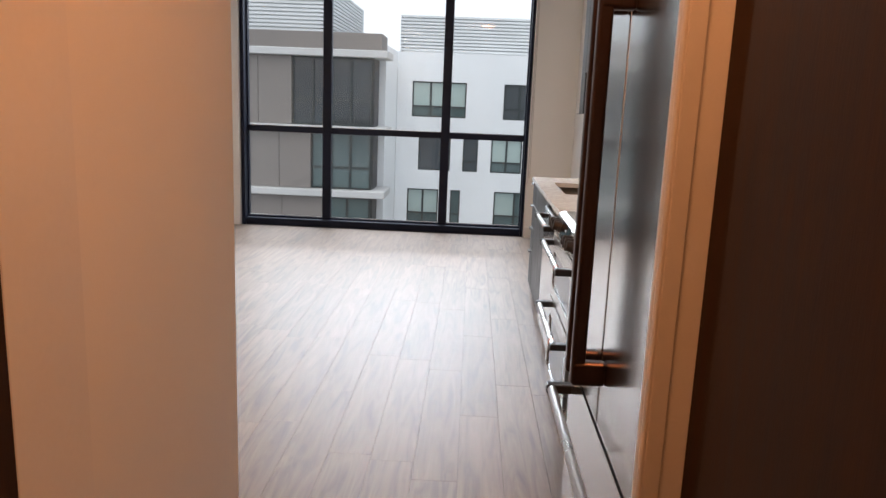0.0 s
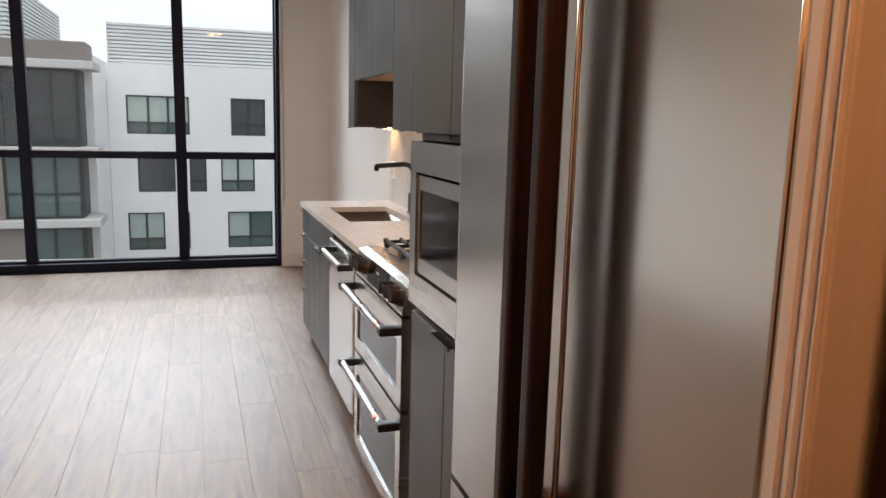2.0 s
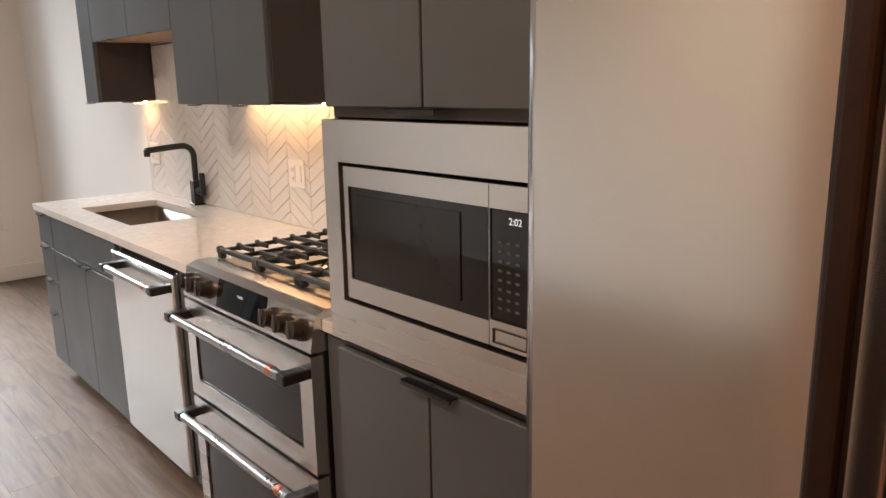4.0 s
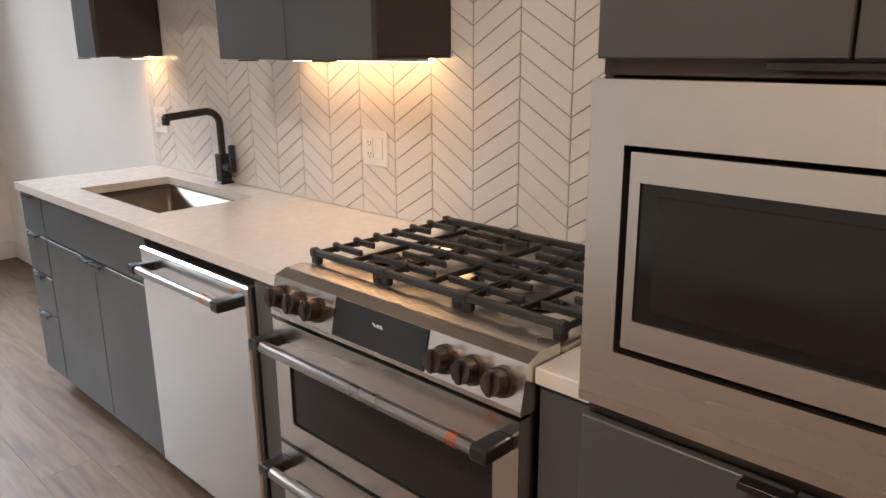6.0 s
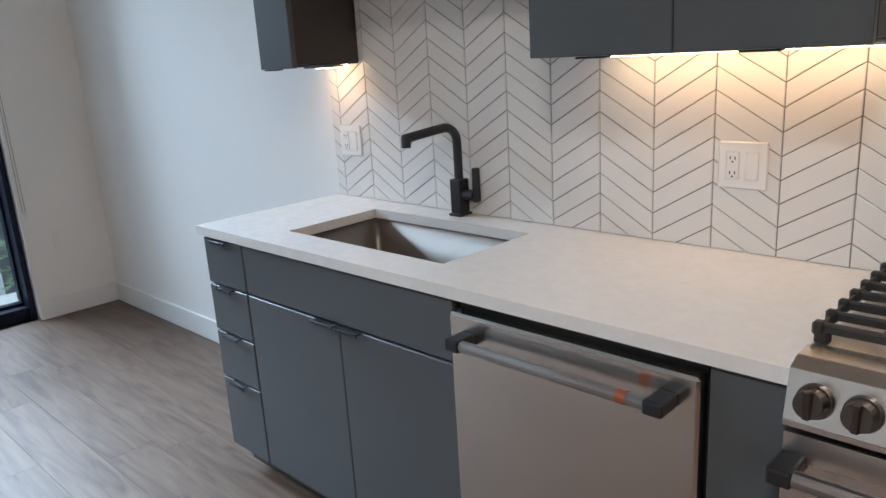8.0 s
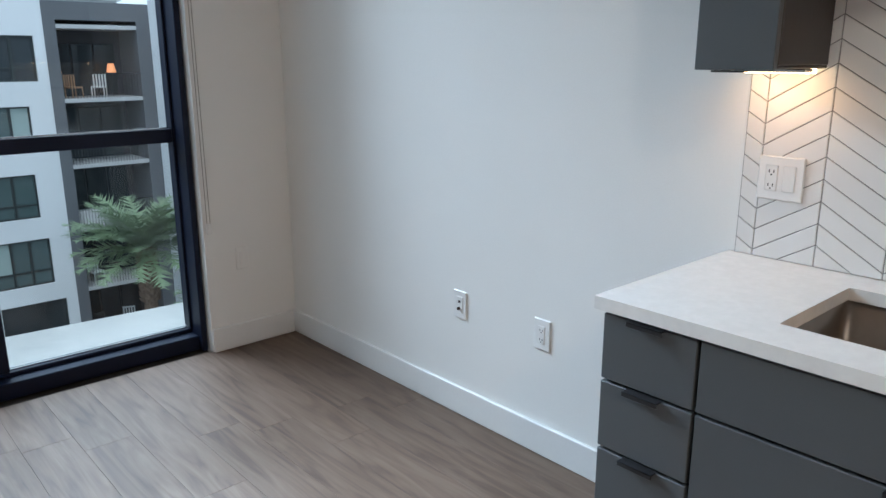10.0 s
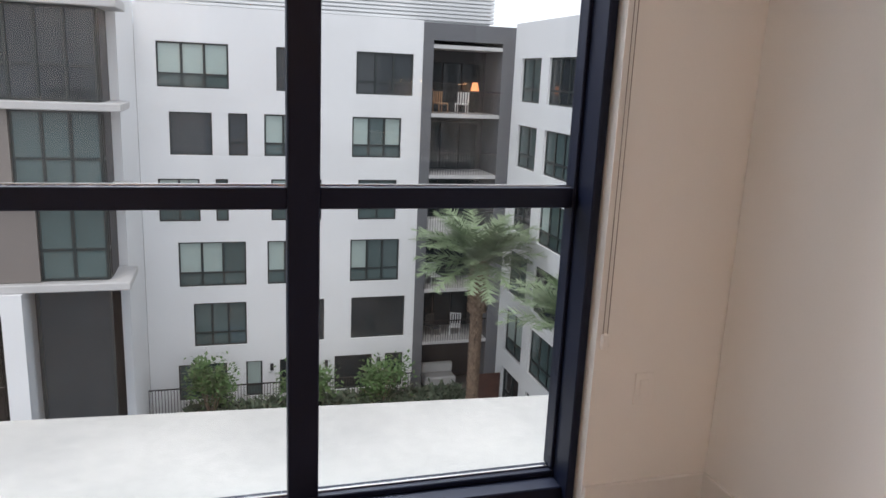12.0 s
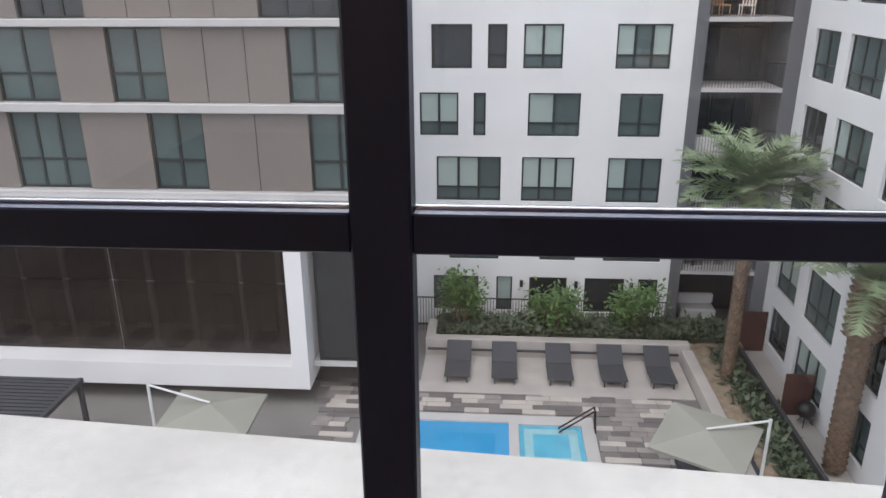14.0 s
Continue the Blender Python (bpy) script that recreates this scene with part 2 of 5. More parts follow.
GRASSY = mat("grey_green_leaf", (0.085, 0.115, 0.070), 0.6, vary=0.35, scale=2.0)
FROND = mat("palm_frond", (0.23, 0.30, 0.17), 0.5, vary=0.3, scale=1.5)
BARK = mat("palm_bark", (0.22, 0.155, 0.11), 0.9, vary=0.45, scale=6, bump=0.6, bump_scale=10)
CANVAS = mat("sage_canvas", (0.30, 0.30, 0.26), 0.85, vary=0.08, scale=1)
LOUNGE = mat("charcoal_mesh", (0.055, 0.060, 0.070), 0.75, vary=0.12, scale=3)
RUST = mat("rusted_steel", (0.10, 0.045, 0.035), 0.7, vary=0.25, scale=3)


# ---- builders ----
def box(bm, x0, x1, y0, y1, z0, z1, bev=0.0, seg=1):
    r = bmesh.ops.create_cube(bm, size=1.0)
    vs = r["verts"]
    for v in vs:
        v.co = Vector(((x0 + x1) / 2 + v.co.x * (x1 - x0), (y0 + y1) / 2 + v.co.y * (y1 - y0), (z0 + z1) / 2 + v.co.z * (z1 - z0)))
    if bev:
        es = list({e for v in vs for e in v.link_edges})
        bmesh.ops.bevel(bm, geom=es, offset=bev, segments=seg, affect='EDGES', profile=0.5)


def tube(bm, a, b, r0, r1=None, n=12):
    """A capped round bar from a to b."""
    a, b = Vector(a), Vector(b)
    d = b - a
    m = Matrix.Translation((a + b) / 2) @ d.to_track_quat('Z', 'Y').to_matrix().to_4x4()
    bmesh.ops.create_cone(bm, cap_ends=True, segments=n, radius1=r0, radius2=r0 if r1 is None else r1, depth=d.length, matrix=m)


def finish(name, bm, material, smooth=False):
    me = bpy.data.meshes.new(name)
    bm.normal_update()
    bm.to_mesh(me)
    bm.free()
    me.materials.append(material)
    if smooth:
        for p in me.polygons:
            p.use_smooth = True
    return me


def part(name, bm, material, parent, label="", smooth=False):
    ob = new(name, finish(name, bm, material, smooth))
    ob.parent = parent
    if label:
        tagged(ob, label)
    return ob


def slab_part(name, dims, material, parent, label="", bev=0.002):
    bm = bmesh.new()
    box(bm, *dims, bev=bev)
    return part(name, bm, material, parent, label)


def thing(name, label, category, group="", kind="", at=(0, 0, 0)):
    """An Empty at the thing's base; its parts are given in world metres."""
    ob = new(name)
    ob.empty_display_size = 0.1
    return tagged(ob, label, category, group, kind)


def structure(name, bm, material, label, category):
    return tagged(new(name, finish(name, bm, material)), label, category, "", "structure")


def holed_wall(bm, u0, u1, z0, z1, d0, d1, holes, put):
    """A wall in the plane (u, z) between the depths d0 and d1, with openings through it. put(u, d, z) gives the place."""
    us = sorted({u0, u1, *[h[0] for h in holes], *[h[1] for h in holes]})
    zs = sorted({z0, z1, *[h[2] for h in holes], *[h[3] for h in holes]})

    def solid(i, j):
        if not (0 <= i < len(us) - 1 and 0 <= j < len(zs) - 1):
            return False
        u, z = (us[i] + us[i + 1]) / 2, (zs[j] + zs[j + 1]) / 2
        return not any(h[0] < u < h[1] and h[2] < z < h[3] for h in holes)
    cache = {}

    def v(i, d, j):
        k = (i, d, j)
        if k not in cache:
            cache[k] = bm.verts.new(put(us[i], d, zs[j]))
        return cache[k]
    for i in range(len(us) - 1):
        for j in range(len(zs) - 1):
            if not solid(i, j):
                continue
            for d in (d0, d1):
                bm.faces.new((v(i, d, j), v(i + 1, d, j), v(i + 1, d, j + 1), v(i, d, j + 1)))
            for di, dj, a, b in ((-1, 0, (i, j), (i, j + 1)), (1, 0, (i + 1, j), (i + 1, j + 1)), (0, -1, (i, j), (i + 1, j)), (0, 1, (i, j + 1), (i + 1, j + 1))):
                if not solid(i + di, j + dj):
                    bm.faces.new((v(a[0], d0, a[1]), v(b[0], d0, b[1]), v(b[0], d1, b[1]), v(a[0], d1, a[1])))
    bmesh.ops.recalc_face_normals(bm, faces=bm.faces)


# ---- the flat's shell ----
H_CEIL = 3.02
X_WALL = 1.90     # kitchen wall
Y_WIN = 9.905     # inner face of the window wall
# unseen west wall, brought in close so the steel reflects a brighter room
X_WEST = -2.2
Y_HALL = 4.10     # end of the hall's partition
X_HALL = 0.045

bm = bmesh.new()
box(bm, X_WEST - 0.2, X_WALL + 0.2, -0.6, Y_WIN + 0.25, -0.25, -0.012)
floor = structure("floor", bm, SUBFLOOR, "greyed oak plank floor running towards the windows", "floor")
bm = bmesh.new()
box(bm, X_WEST - 0.2, X_WALL + 0.2, -0.6, Y_WIN + 0.25, H_CEIL, H_CEIL + 0.2)
structure("ceiling", bm, CEIL, "plain white painted ceiling", "ceiling")
bm = bmesh.new()
holed_wall(bm, X_WEST - 0.2, X_WALL + 0.2, -0.012, H_CEIL, Y_WIN, Y_WIN + 0.25, [(-1.765, 1.42, -0.012, 2.99)], lambda u, d, z: (u, d, z))
structure("wall_north", bm, WALL, "off-white painted wall around the tall window", "wall")
bm = bmesh.new()
box(bm, X_WALL, X_WALL + 0.2, 3.0, Y_WIN - 0.002, -0.012, H_CEIL)
structure("wall_east", bm, WALL, "off-white painted wall behind the kitchen", "wall")
# out of view; placed here to bounce window light towards the kitchen
bm = bmesh.new()
box(bm, X_WEST - 0.2, X_WEST, Y_HALL - 0.2, Y_WIN - 0.002, -0.012, H_CEIL)
structure("wall_west", bm, WALL, "unseen off-white living room wall set close to bounce light", "wall")
bm = bmesh.new()
box(bm, X_WEST, X_HALL - 0.142, Y_HALL - 0.14, Y_HALL - 0.002, -0.012, H_CEIL)
structure("wall_south", bm, WALL, "off-white painted wall behind the hall partition", "wall")
bm = bmesh.new()
box(bm, X_HALL - 0.14, X_HALL, -0.4, Y_HALL, -0.012, H_CEIL)
structure("wall_hall", bm, WALL, "off-white hall partition ending at the living room", "wall")
bm = bmesh.new()
box(bm, 1.33, 1.45, -0.4, 3.05, -0.012, H_CEIL)
structure("wall_entry", bm, WALL, "off-white entry wall behind the open door", "wall")
bm = bmesh.new()
box(bm, X_HALL, 1.33, -0.55, -0.4, -0.012, H_CEIL)
structure("wall_back", bm, WALL, "off-white wall closing the entry hall", "wall")
bm = bmesh.new()
box(bm, 1.165, X_WALL, 3.05, 3.083, -0.012, H_CEIL)
structure("wall_return", bm, WALL, "painted wall return beside the refrigerator", "wall")
# cased edge of the return
bm = bmesh.new()
box(bm, 1.151, 1.185, 3.035, 3.085, 0, H_CEIL - 0.002, bev=0.003)
for y0, y1 in ((3.036, 3.044), (3.048, 3.060), (3.064, 3.084)):
    box(bm, 1.145, 1.153, y0, y1, 0, H_CEIL - 0.002, bev=0.003)
structure("trim", bm, TRIM, "painted ribbed casing on the wall's end", "trim")
bm = bmesh.new()
box(bm, X_WALL - 0.016, X_WALL, 7.49, Y_WIN - 0.002, 0, 0.122, bev=0.003)
box(bm, 1.422, X_WALL - 0.016, Y_WIN - 0.016, Y_WIN, 0, 0.122, bev=0.003)
box(bm, X_WEST, -1.767, Y_WIN - 0.016, Y_WIN, 0, 0.122, bev=0.003)
structure("baseboard", bm, TRIM, "white painted baseboard along the walls", "baseboard")
# door and casing in the hall's left wall
bm = bmesh.new()
box(bm, X_HALL, X_HALL + 0.008, 2.89, 3.14, 0, H_CEIL - 0.002, bev=0.004)
structure("trim_hall", bm, TRIM, "painted flat casing on the hall wall", "trim")
d = tagged(thing("door_1", "dark walnut door closed in the hall wall", "door"), kind="structure")
slab_part("leaf", (X_HALL - 0.02, X_HALL + 0.012, 2.0, 2.885, 0.005, 2.1), DOORWOOD, d)
d = tagged(thing("door_2", "dark walnut entry door standing open against the wall", "door"), kind="structure")
slab_part("leaf", (1.222, 1.267, 2.06, 3.03, 0.008, 2.45), DOORWOOD, d, bev=0.003)
bm = bmesh.new()
tube(bm, (1.222, 2.15, 1.0), (1.172, 2.15, 1.0), 0.012)
tube(bm, (1.177, 2.15, 1.0), (1.177, 2.27, 1.0), 0.010)
part("door_handle", bm, BLACKMETAL, d)

# ---- the window ----
w = tagged(thing("window_1", "floor-to-ceiling window in a black aluminium frame", "window"), kind="structure")
GY = 10.10
bm = bmesh.new()
box(bm, -1.76, -1.72, 9.95, 10.125, 0.0, 2.985, bev=0.004)
box(bm, 1.385, 1.415, 9.95, 10.125, 0.0, 2.985, bev=0.004)
box(bm, 1.373, 1.385, 10.06, 10.125, 0.1, 2.985, bev=0.003)
box(bm, -1.72, -1.705, 10.06, 10.125, 0.1, 2.985, bev=0.003)
box(bm, -1.72, 1.385, 9.985, 10.125, 0.0, 0.075, bev=0.004)
box(bm, -1.72, 1.385, 10.06, 10.125, 0.075, 0.095, bev=0.003)
box(bm, -1.72, 1.385, 10.03, 10.125, 2.92, 2.985, bev=0.004)
part("window_frame", bm, BLACKALU, w)
for mx in (-0.82, 0.503):
    bm = bmesh.new()
    box(bm, mx - 0.048, mx + 0.048, 10.055, 10.125, 0.095, 2.92, bev=0.004)
    part("mullion", bm, BLACKALU, w)
cols = ((-1.705, -0.868), (-0.772, 0.455), (0.551, 1.373))
for a, b in cols:
    bm = bmesh.new()
    box(bm, a, b, 10.06, 10.123, 1.047, 1.113, bev=0.003)
    part("transom", bm, BLACKALU, w)
    bm = bmesh.new()
    box(bm, a, b, 10.086, 10.096, 1.113, 1.119, bev=0.001)
    box(bm, a, b, 10.086, 10.096, 0.095, 0.101, bev=0.001)
    part("glazing_bead", bm, STEEL, w, "thin bright metal glazing bead")
    for z0, z1 in ((0.101, 1.047), (1.119, 2.92)):
        bm = bmesh.new()
        box(bm, a, b, GY - 0.003, GY + 0.003, z0, z1)
        part("pane", bm, GLASS, w, "clear window glass").visible_shadow = False
for a, b in cols:
    r = thing("roller_blind", "pale grey roller blind rolled nearly all the way up", "blind", "blinds over the window")
    bm = bmesh.new()
    tube(bm, (a + 0.01, 10.015, 2.945), (b - 0.01, 10.015, 2.945), 0.035, n=20)
    part("roll", bm, BLIND, r, smooth=True)
    bm = bmesh.new()
    box(bm, a + 0.012, b - 0.012, 10.040, 10.043, 2.865, 2.945)
    part("fabric", bm, BLIND, r)
    bm = bmesh.new()
    box(bm, a + 0.01, b - 0.01, 10.034, 10.050, 2.845, 2.868, bev=0.004)
    part("bottom_bar", bm, BLIND, r)
ch = thing("blind_chain", "thin beaded blind chain held by a clip on the wall", "chain")
bm = bmesh.new()
for dx in (0.0, 0.016):
    tube(bm, (1.437 + dx, 9.896, 0.66), (1.432 + dx * 0.6, 9.896, 2.9), 0.0015, n=6)
part("chain", bm, SINKSTEEL, ch, "dull metal bead chain")
bm = bmesh.new()
box(bm, 1.431, 1.459, 9.886, 9.904, 0.61, 0.665, bev=0.005)
part("clip", bm, PLASTIC, ch)

# ---- outside ledge and ground ----
bm = bmesh.new()
v = [bm.verts.new(p) for p in ((-9, 10.13, -0.1), (9, 10.13, -0.1), (9, 10.552, -0.1), (-9, 11.848, -0.1))]
f = bm.faces.new(v)
r = bmesh.ops.extrude_face_region(bm, geom=[f])
for q in r["geom"]:
    if isinstance(q, bmesh.types.BMVert):
        q.co.z = -0.6
bmesh.ops.recalc_face_normals(bm, faces=bm.faces)
structure("ledge", bm, CONCRETE, "pale weathered concrete ledge outside the window", "ledge")

# ---- kitchen ----
XF = 1.295        # fronts of the base cabinets
XU = 1.60         # fronts of the wall cabinets
TOPU = 2.50


def bar_handle(parent, a, b, out, r=0.013, band=True, name="handle"):
    """A steel bar handle along y on two dark square brackets, with a copper band near its end. out: how far it stands off."""
    (x, y0, z), (_, y1, _) = a, b
    bm = bmesh.new()
    tube(bm, (x - out, y0 + 0.02, z), (x - out, y1 - 0.02, z), r, n=14)
    h = part(name, bm, BARSTEEL, parent, "satin steel bar handle", smooth=False)
    for y in (y0, y1):
        bm = bmesh.new()
        box(bm, x - out - 0.016, x + 0.001, y - 0.020, y + 0.020, z - 0.0145, z + 0.0145, bev=0.005, seg=2)
        part("bracket", bm, BLACKMETAL, h, "dark metal bracket")
    if band:
        bm = bmesh.new()
        tube(bm, (x - out, y0 + 0.055, z), (x - out, y0 + 0.077, z), r + 0.0012, n=14)
        part("band", bm, COPPER, h, "copper band")
    return h


def edge_pull(parent, x, y0, y1, z, material=BLACKMETAL, lip=0.008):
    bm = bmesh.new()
    box(bm, x - 0.022, x + 0.001, y0, y1, z, z + 0.0035, bev=0.001)
    box(bm, x - 0.022, x - 0.018, y0, y1, z - lip, z + 0.0035, bev=0.001)
    part("pull", bm, material, parent, "slim metal edge pull")


def base_carcass(name, label, y0, y1, x_front=XF, z_top=0.882):
    c = thing(name, label, "cabinet", "grey base cabinets")
    slab_part("body", (x_front + 0.021, X_WALL - 0.001, y0 + 0.001, y1 - 0.001, 0.09, z_top), CABGREY, c)
    slab_part("toe_kick", (x_front + 0.07, x_front + 0.085, y0 + 0.001, y1 - 0.001, 0.0, 0.089), CABDARK, c, "dark recessed toe kick")
    return c


# drawers at the counter's end
c = base_carcass("drawer_cabinet", "dark grey four-drawer base cabinet under the quartz counter", 7.236, 7.474)
for z0, z1 in ((0.095, 0.363), (0.370, 0.538), (0.545, 0.711), (0.718, 0.876)):
    slab_part("drawer", (XF, XF + 0.02, 7.239, 7.472, z0, z1), CABGREY, c)
    edge_pull(c, XF, 7.31, 7.40, z1 - 0.001)
# sink base
c = base_carcass("sink_cabinet", "dark grey sink base cabinet with two doors", 6.312, 7.234, z_top=0.66)
slab_part("false_front", (XF, XF + 0.02, 6.315, 7.231, 0.718, 0.876), CABGREY, c)
slab_part("door", (XF, XF + 0.02, 6.763, 7.231, 0.095, 0.711), CABGREY, c)
slab_part("door", (XF, XF + 0.02, 6.315, 6.759, 0.095, 0.711), CABGREY, c)
edge_pull(c, XF, 6.767, 6.865, 0.710)
edge_pull(c, XF, 6.66, 6.755, 0.710)
# filler between dishwasher and range
c = base_carcass("filler_cabinet", "narrow dark grey filler panel beside the range", 5.548, 5.688)
slab_part("panel", (XF, XF + 0.02, 5.55, 5.686, 0.095, 0.876), CABGREY, c)
c = base_carcass("filler_cabinet", "narrow dark filler cabinet between range and oven tower", 4.674, 4.786)
slab_part("panel", (XF, XF + 0.02, 4.676, 4.784, 0.095, 0.876), CABGREY, c)

# dishwasher
dw = thing("dishwasher", "brushed stainless steel dishwasher with a bar handle", "dishwasher")
slab_part("tub", (XF + 0.02, X_WALL - 0.05, 5.695, 6.305, 0.1, 0.882), DARKGAP, dw)
slab_part("door", (XF - 0.022, XF + 0.018, 5.695, 6.305, 0.115, 0.858), STEEL, dw, bev=0.006)
slab_part("toe_kick", (XF + 0.06, XF + 0.08, 5.695, 6.305, 0.0, 0.099), DARKGAP, dw)
bar_handle(dw, (XF - 0.022, 5.755, 0.805), (XF - 0.022, 6.245, 0.805), 0.045)

# quartz worktop with the sink's cut-out
bm = bmesh.new()
holed_wall(bm, 5.546, 7.492, 1.284, X_WALL - 0.001, 0.884, 0.915, [(6.448, 7.128, 1.41, 1.775)], lambda u, d, z: (z, u, d))
wt = tagged(new("worktop", finish("worktop", bm, QUARTZ)), "white quartz worktop with an undermount sink cut-out", "worktop")
bm = bmesh.new()
box(bm, 1.284, X_WALL - 0.001, 4.672, 4.788, 0.884, 0.915, bev=0.002)
tagged(new("worktop", finish("worktop", bm, QUARTZ)), "short strip of white quartz worktop beside the range", "worktop")

# sink: a rounded steel basin open at the top
sk = thing("sink", "brushed steel undermount sink set in the worktop", "sink")
bm = bmesh.new()
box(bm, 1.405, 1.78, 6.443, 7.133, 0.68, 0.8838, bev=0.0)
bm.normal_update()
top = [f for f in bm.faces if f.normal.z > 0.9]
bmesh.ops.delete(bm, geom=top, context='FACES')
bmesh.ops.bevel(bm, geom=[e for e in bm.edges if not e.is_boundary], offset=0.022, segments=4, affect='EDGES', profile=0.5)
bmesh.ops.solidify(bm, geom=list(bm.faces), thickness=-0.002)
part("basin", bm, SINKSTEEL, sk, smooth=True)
bm = bmesh.new()
tube(bm, (1.6, 6.79, 0.681), (1.6, 6.79, 0.686), 0.042, n=24)
part("drain", bm, POLISHED, sk, "round polished drain")

# faucet
fc = thing("faucet", "matt black faucet with a square base and angular spout", "faucet")
bm = bmesh.new()
box(bm, 1.828, 1.886, 6.768, 6.822, 0.915, 0.923, bev=0.002)
box(bm, 1.834, 1.880, 6.773, 6.817, 0.923, 1.035, bev=0.003)
part("base", bm, BLACKMETAL, fc)
cu = bpy.data.curves.new("spout", 'CURVE')
cu.dimensions = '3D'
cu.bevel_depth = 0.0145
cu.bevel_resolution = 3
sp = cu.splines.new('BEZIER')
pts = [((1.857, 6.795, 1.03), (1.857, 6.795, 1.0), (1.857, 6.795, 1.10)), ((1.857, 6.795, 1.15), (1.857, 6.795, 1.12), (1.857, 6.795, 1.185)), ((1.80, 6.795, 1.205), (1.83, 6.795, 1.205), (1.77, 6.795, 1.204)), ((1.63, 6.795, 1.192), (1.66, 6.795, 1.195), (1.62, 6.795, 1.191))]
sp.bezier_points.add(len(pts) - 1)
for p, (co, hl, hr) in zip(sp.bezier_points, pts):
    p.co, p.handle_left, p.handle_right = co, hl, hr
cu.use_fill_caps = True
cu.materials.append(BLACKMETAL)
so = new("spout", cu)
so.parent = fc
bm = bmesh.new()
tube(bm, (1.636, 6.795, 1.196), (1.634, 6.795, 1.165), 0.0155, 0.014)
part("aerator", bm, BLACKMETAL, fc)
bm = bmesh.new()
tube(bm, (1.857, 6.775, 0.985), (1.857, 6.728, 0.985), 0.018)
box(bm, 1.845, 1.869, 6.712, 6.730, 0.965, 1.075, bev=0.003)
part("lever", bm, BLACKMETAL, fc)

# wall cabinets
def wall_cab(name, label, y0, y1, z0, doors):
    c = thing(name, label, "cabinet", "grey wall cabinets")
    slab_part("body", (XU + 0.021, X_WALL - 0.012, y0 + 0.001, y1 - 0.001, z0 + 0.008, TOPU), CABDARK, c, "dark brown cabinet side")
    # the high cabinet's underside has the strip lights' warm glow put into its colour
    slab_part("underside", (XU + 0.021, X_WALL - 0.012, y0 + 0.002, y1 - 0.002, z0, z0 + 0.007), OAK_WARMLIT if z0 > 1.5 else CABDARK, c)
    n = len(doors) - 1
    for i in range(n):
        slab_part("door", (XU, XU + 0.02, doors[i] + 0.0015, doors[i + 1] - 0.0015, z0 - 0.002, TOPU), CABGREY, c, "grey laminate door")
        edge_pull(c, XU, (doors[i] + doors[i + 1]) / 2 - 0.04, (doors[i] + doors[i + 1]) / 2 + 0.04, z0 - 0.006, lip=0.001)
    return c


wall_cab("narrow_wall_cabinet", "narrow grey wall cabinet at the counter's end", 7.282, 7.474, 1.412, (7.282, 7.474))
wall_cab("high_wall_cabinet", "short grey wall cabinet hung above an open gap", 6.302, 7.280, 1.705, (6.302, 6.785, 7.280))
wall_cab("wall_cabinet", "grey two-door wall cabinet with a dark brown side", 5.552, 6.300, 1.412, (5.552, 5.928, 6.300))
for y0, y1 in ((5.575, 6.225), (7.29, 7.465)):
    s = thing("light_strip", "warm glowing strip light under the wall cabinet", "light", "under-cabinet lights")
    slab_part("housing", (1.775, 1.825, y0, y1, 1.403, 1.4115), POLISHED, s)
    slab_part("diffuser", (1.826, 1.845, y0, y1, 1.400, 1.4115), LED, s, "glowing warm diffuser")

# oven tower: cabinet below, microwave in its steel frame, cabinet above
XT = 1.24
tw = thing("tower_cabinet", "tall grey cabinet tower holding the microwave", "cabinet")
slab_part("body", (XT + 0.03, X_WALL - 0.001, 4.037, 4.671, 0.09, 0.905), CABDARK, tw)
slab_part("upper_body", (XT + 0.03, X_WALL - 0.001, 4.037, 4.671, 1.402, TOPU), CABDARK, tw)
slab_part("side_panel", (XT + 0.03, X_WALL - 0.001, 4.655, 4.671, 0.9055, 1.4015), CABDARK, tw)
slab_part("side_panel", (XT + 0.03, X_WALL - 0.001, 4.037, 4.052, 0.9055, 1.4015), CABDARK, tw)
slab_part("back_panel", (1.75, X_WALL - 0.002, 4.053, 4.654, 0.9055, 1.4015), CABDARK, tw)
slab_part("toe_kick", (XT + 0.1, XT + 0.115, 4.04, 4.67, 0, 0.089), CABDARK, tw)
for y0, y1 in ((4.039, 4.345), (4.349, 4.669)):
    slab_part("door", (XT + 0.008, XT + 0.029, y0, y1, 0.095, 0.885), CABGREY, tw)
    slab_part("door", (XT + 0.008, XT + 0.029, y0, y1, 1.425, TOPU), CABGREY, tw)
edge_pull(tw, XT + 0.008, 4.262, 4.412, 0.884)
edge_pull(tw, XT + 0.008, 4.29, 4.43, 1.421)

mw = thing("microwave", "built-in stainless steel microwave in a wide steel trim frame", "microwave")
bm = bmesh.new()
holed_wall(bm, 4.041, 4.667, 0.917, 1.399, XT - 0.004, XT + 0.028, [(4.062, 4.612, 1.010, 1.312)], lambda u, d, z: (d, u, z))
part("trim_frame", bm, STEELH, mw, "wide brushed steel trim frame")
slab_part("cavity", (XT + 0.045, 1.7, 4.06, 4.614, 1.008, 1.314), DARKGAP, mw)
YS = 4.172
bm = bmesh.new()
holed_wall(bm, YS + 0.001, 4.604, 1.018, 1.303, XT + 0.002, XT + 0.03, [(YS + 0.0015, 4.588, 1.062, 1.262)], lambda u, d, z: (d, u, z))
dr = part("door", bm, STEELH, mw, "brushed steel microwave door")
bm = bmesh.new()
box(bm, XT + 0.006, XT + 0.03, YS + 0.0015, 4.588, 1.062, 1.262)
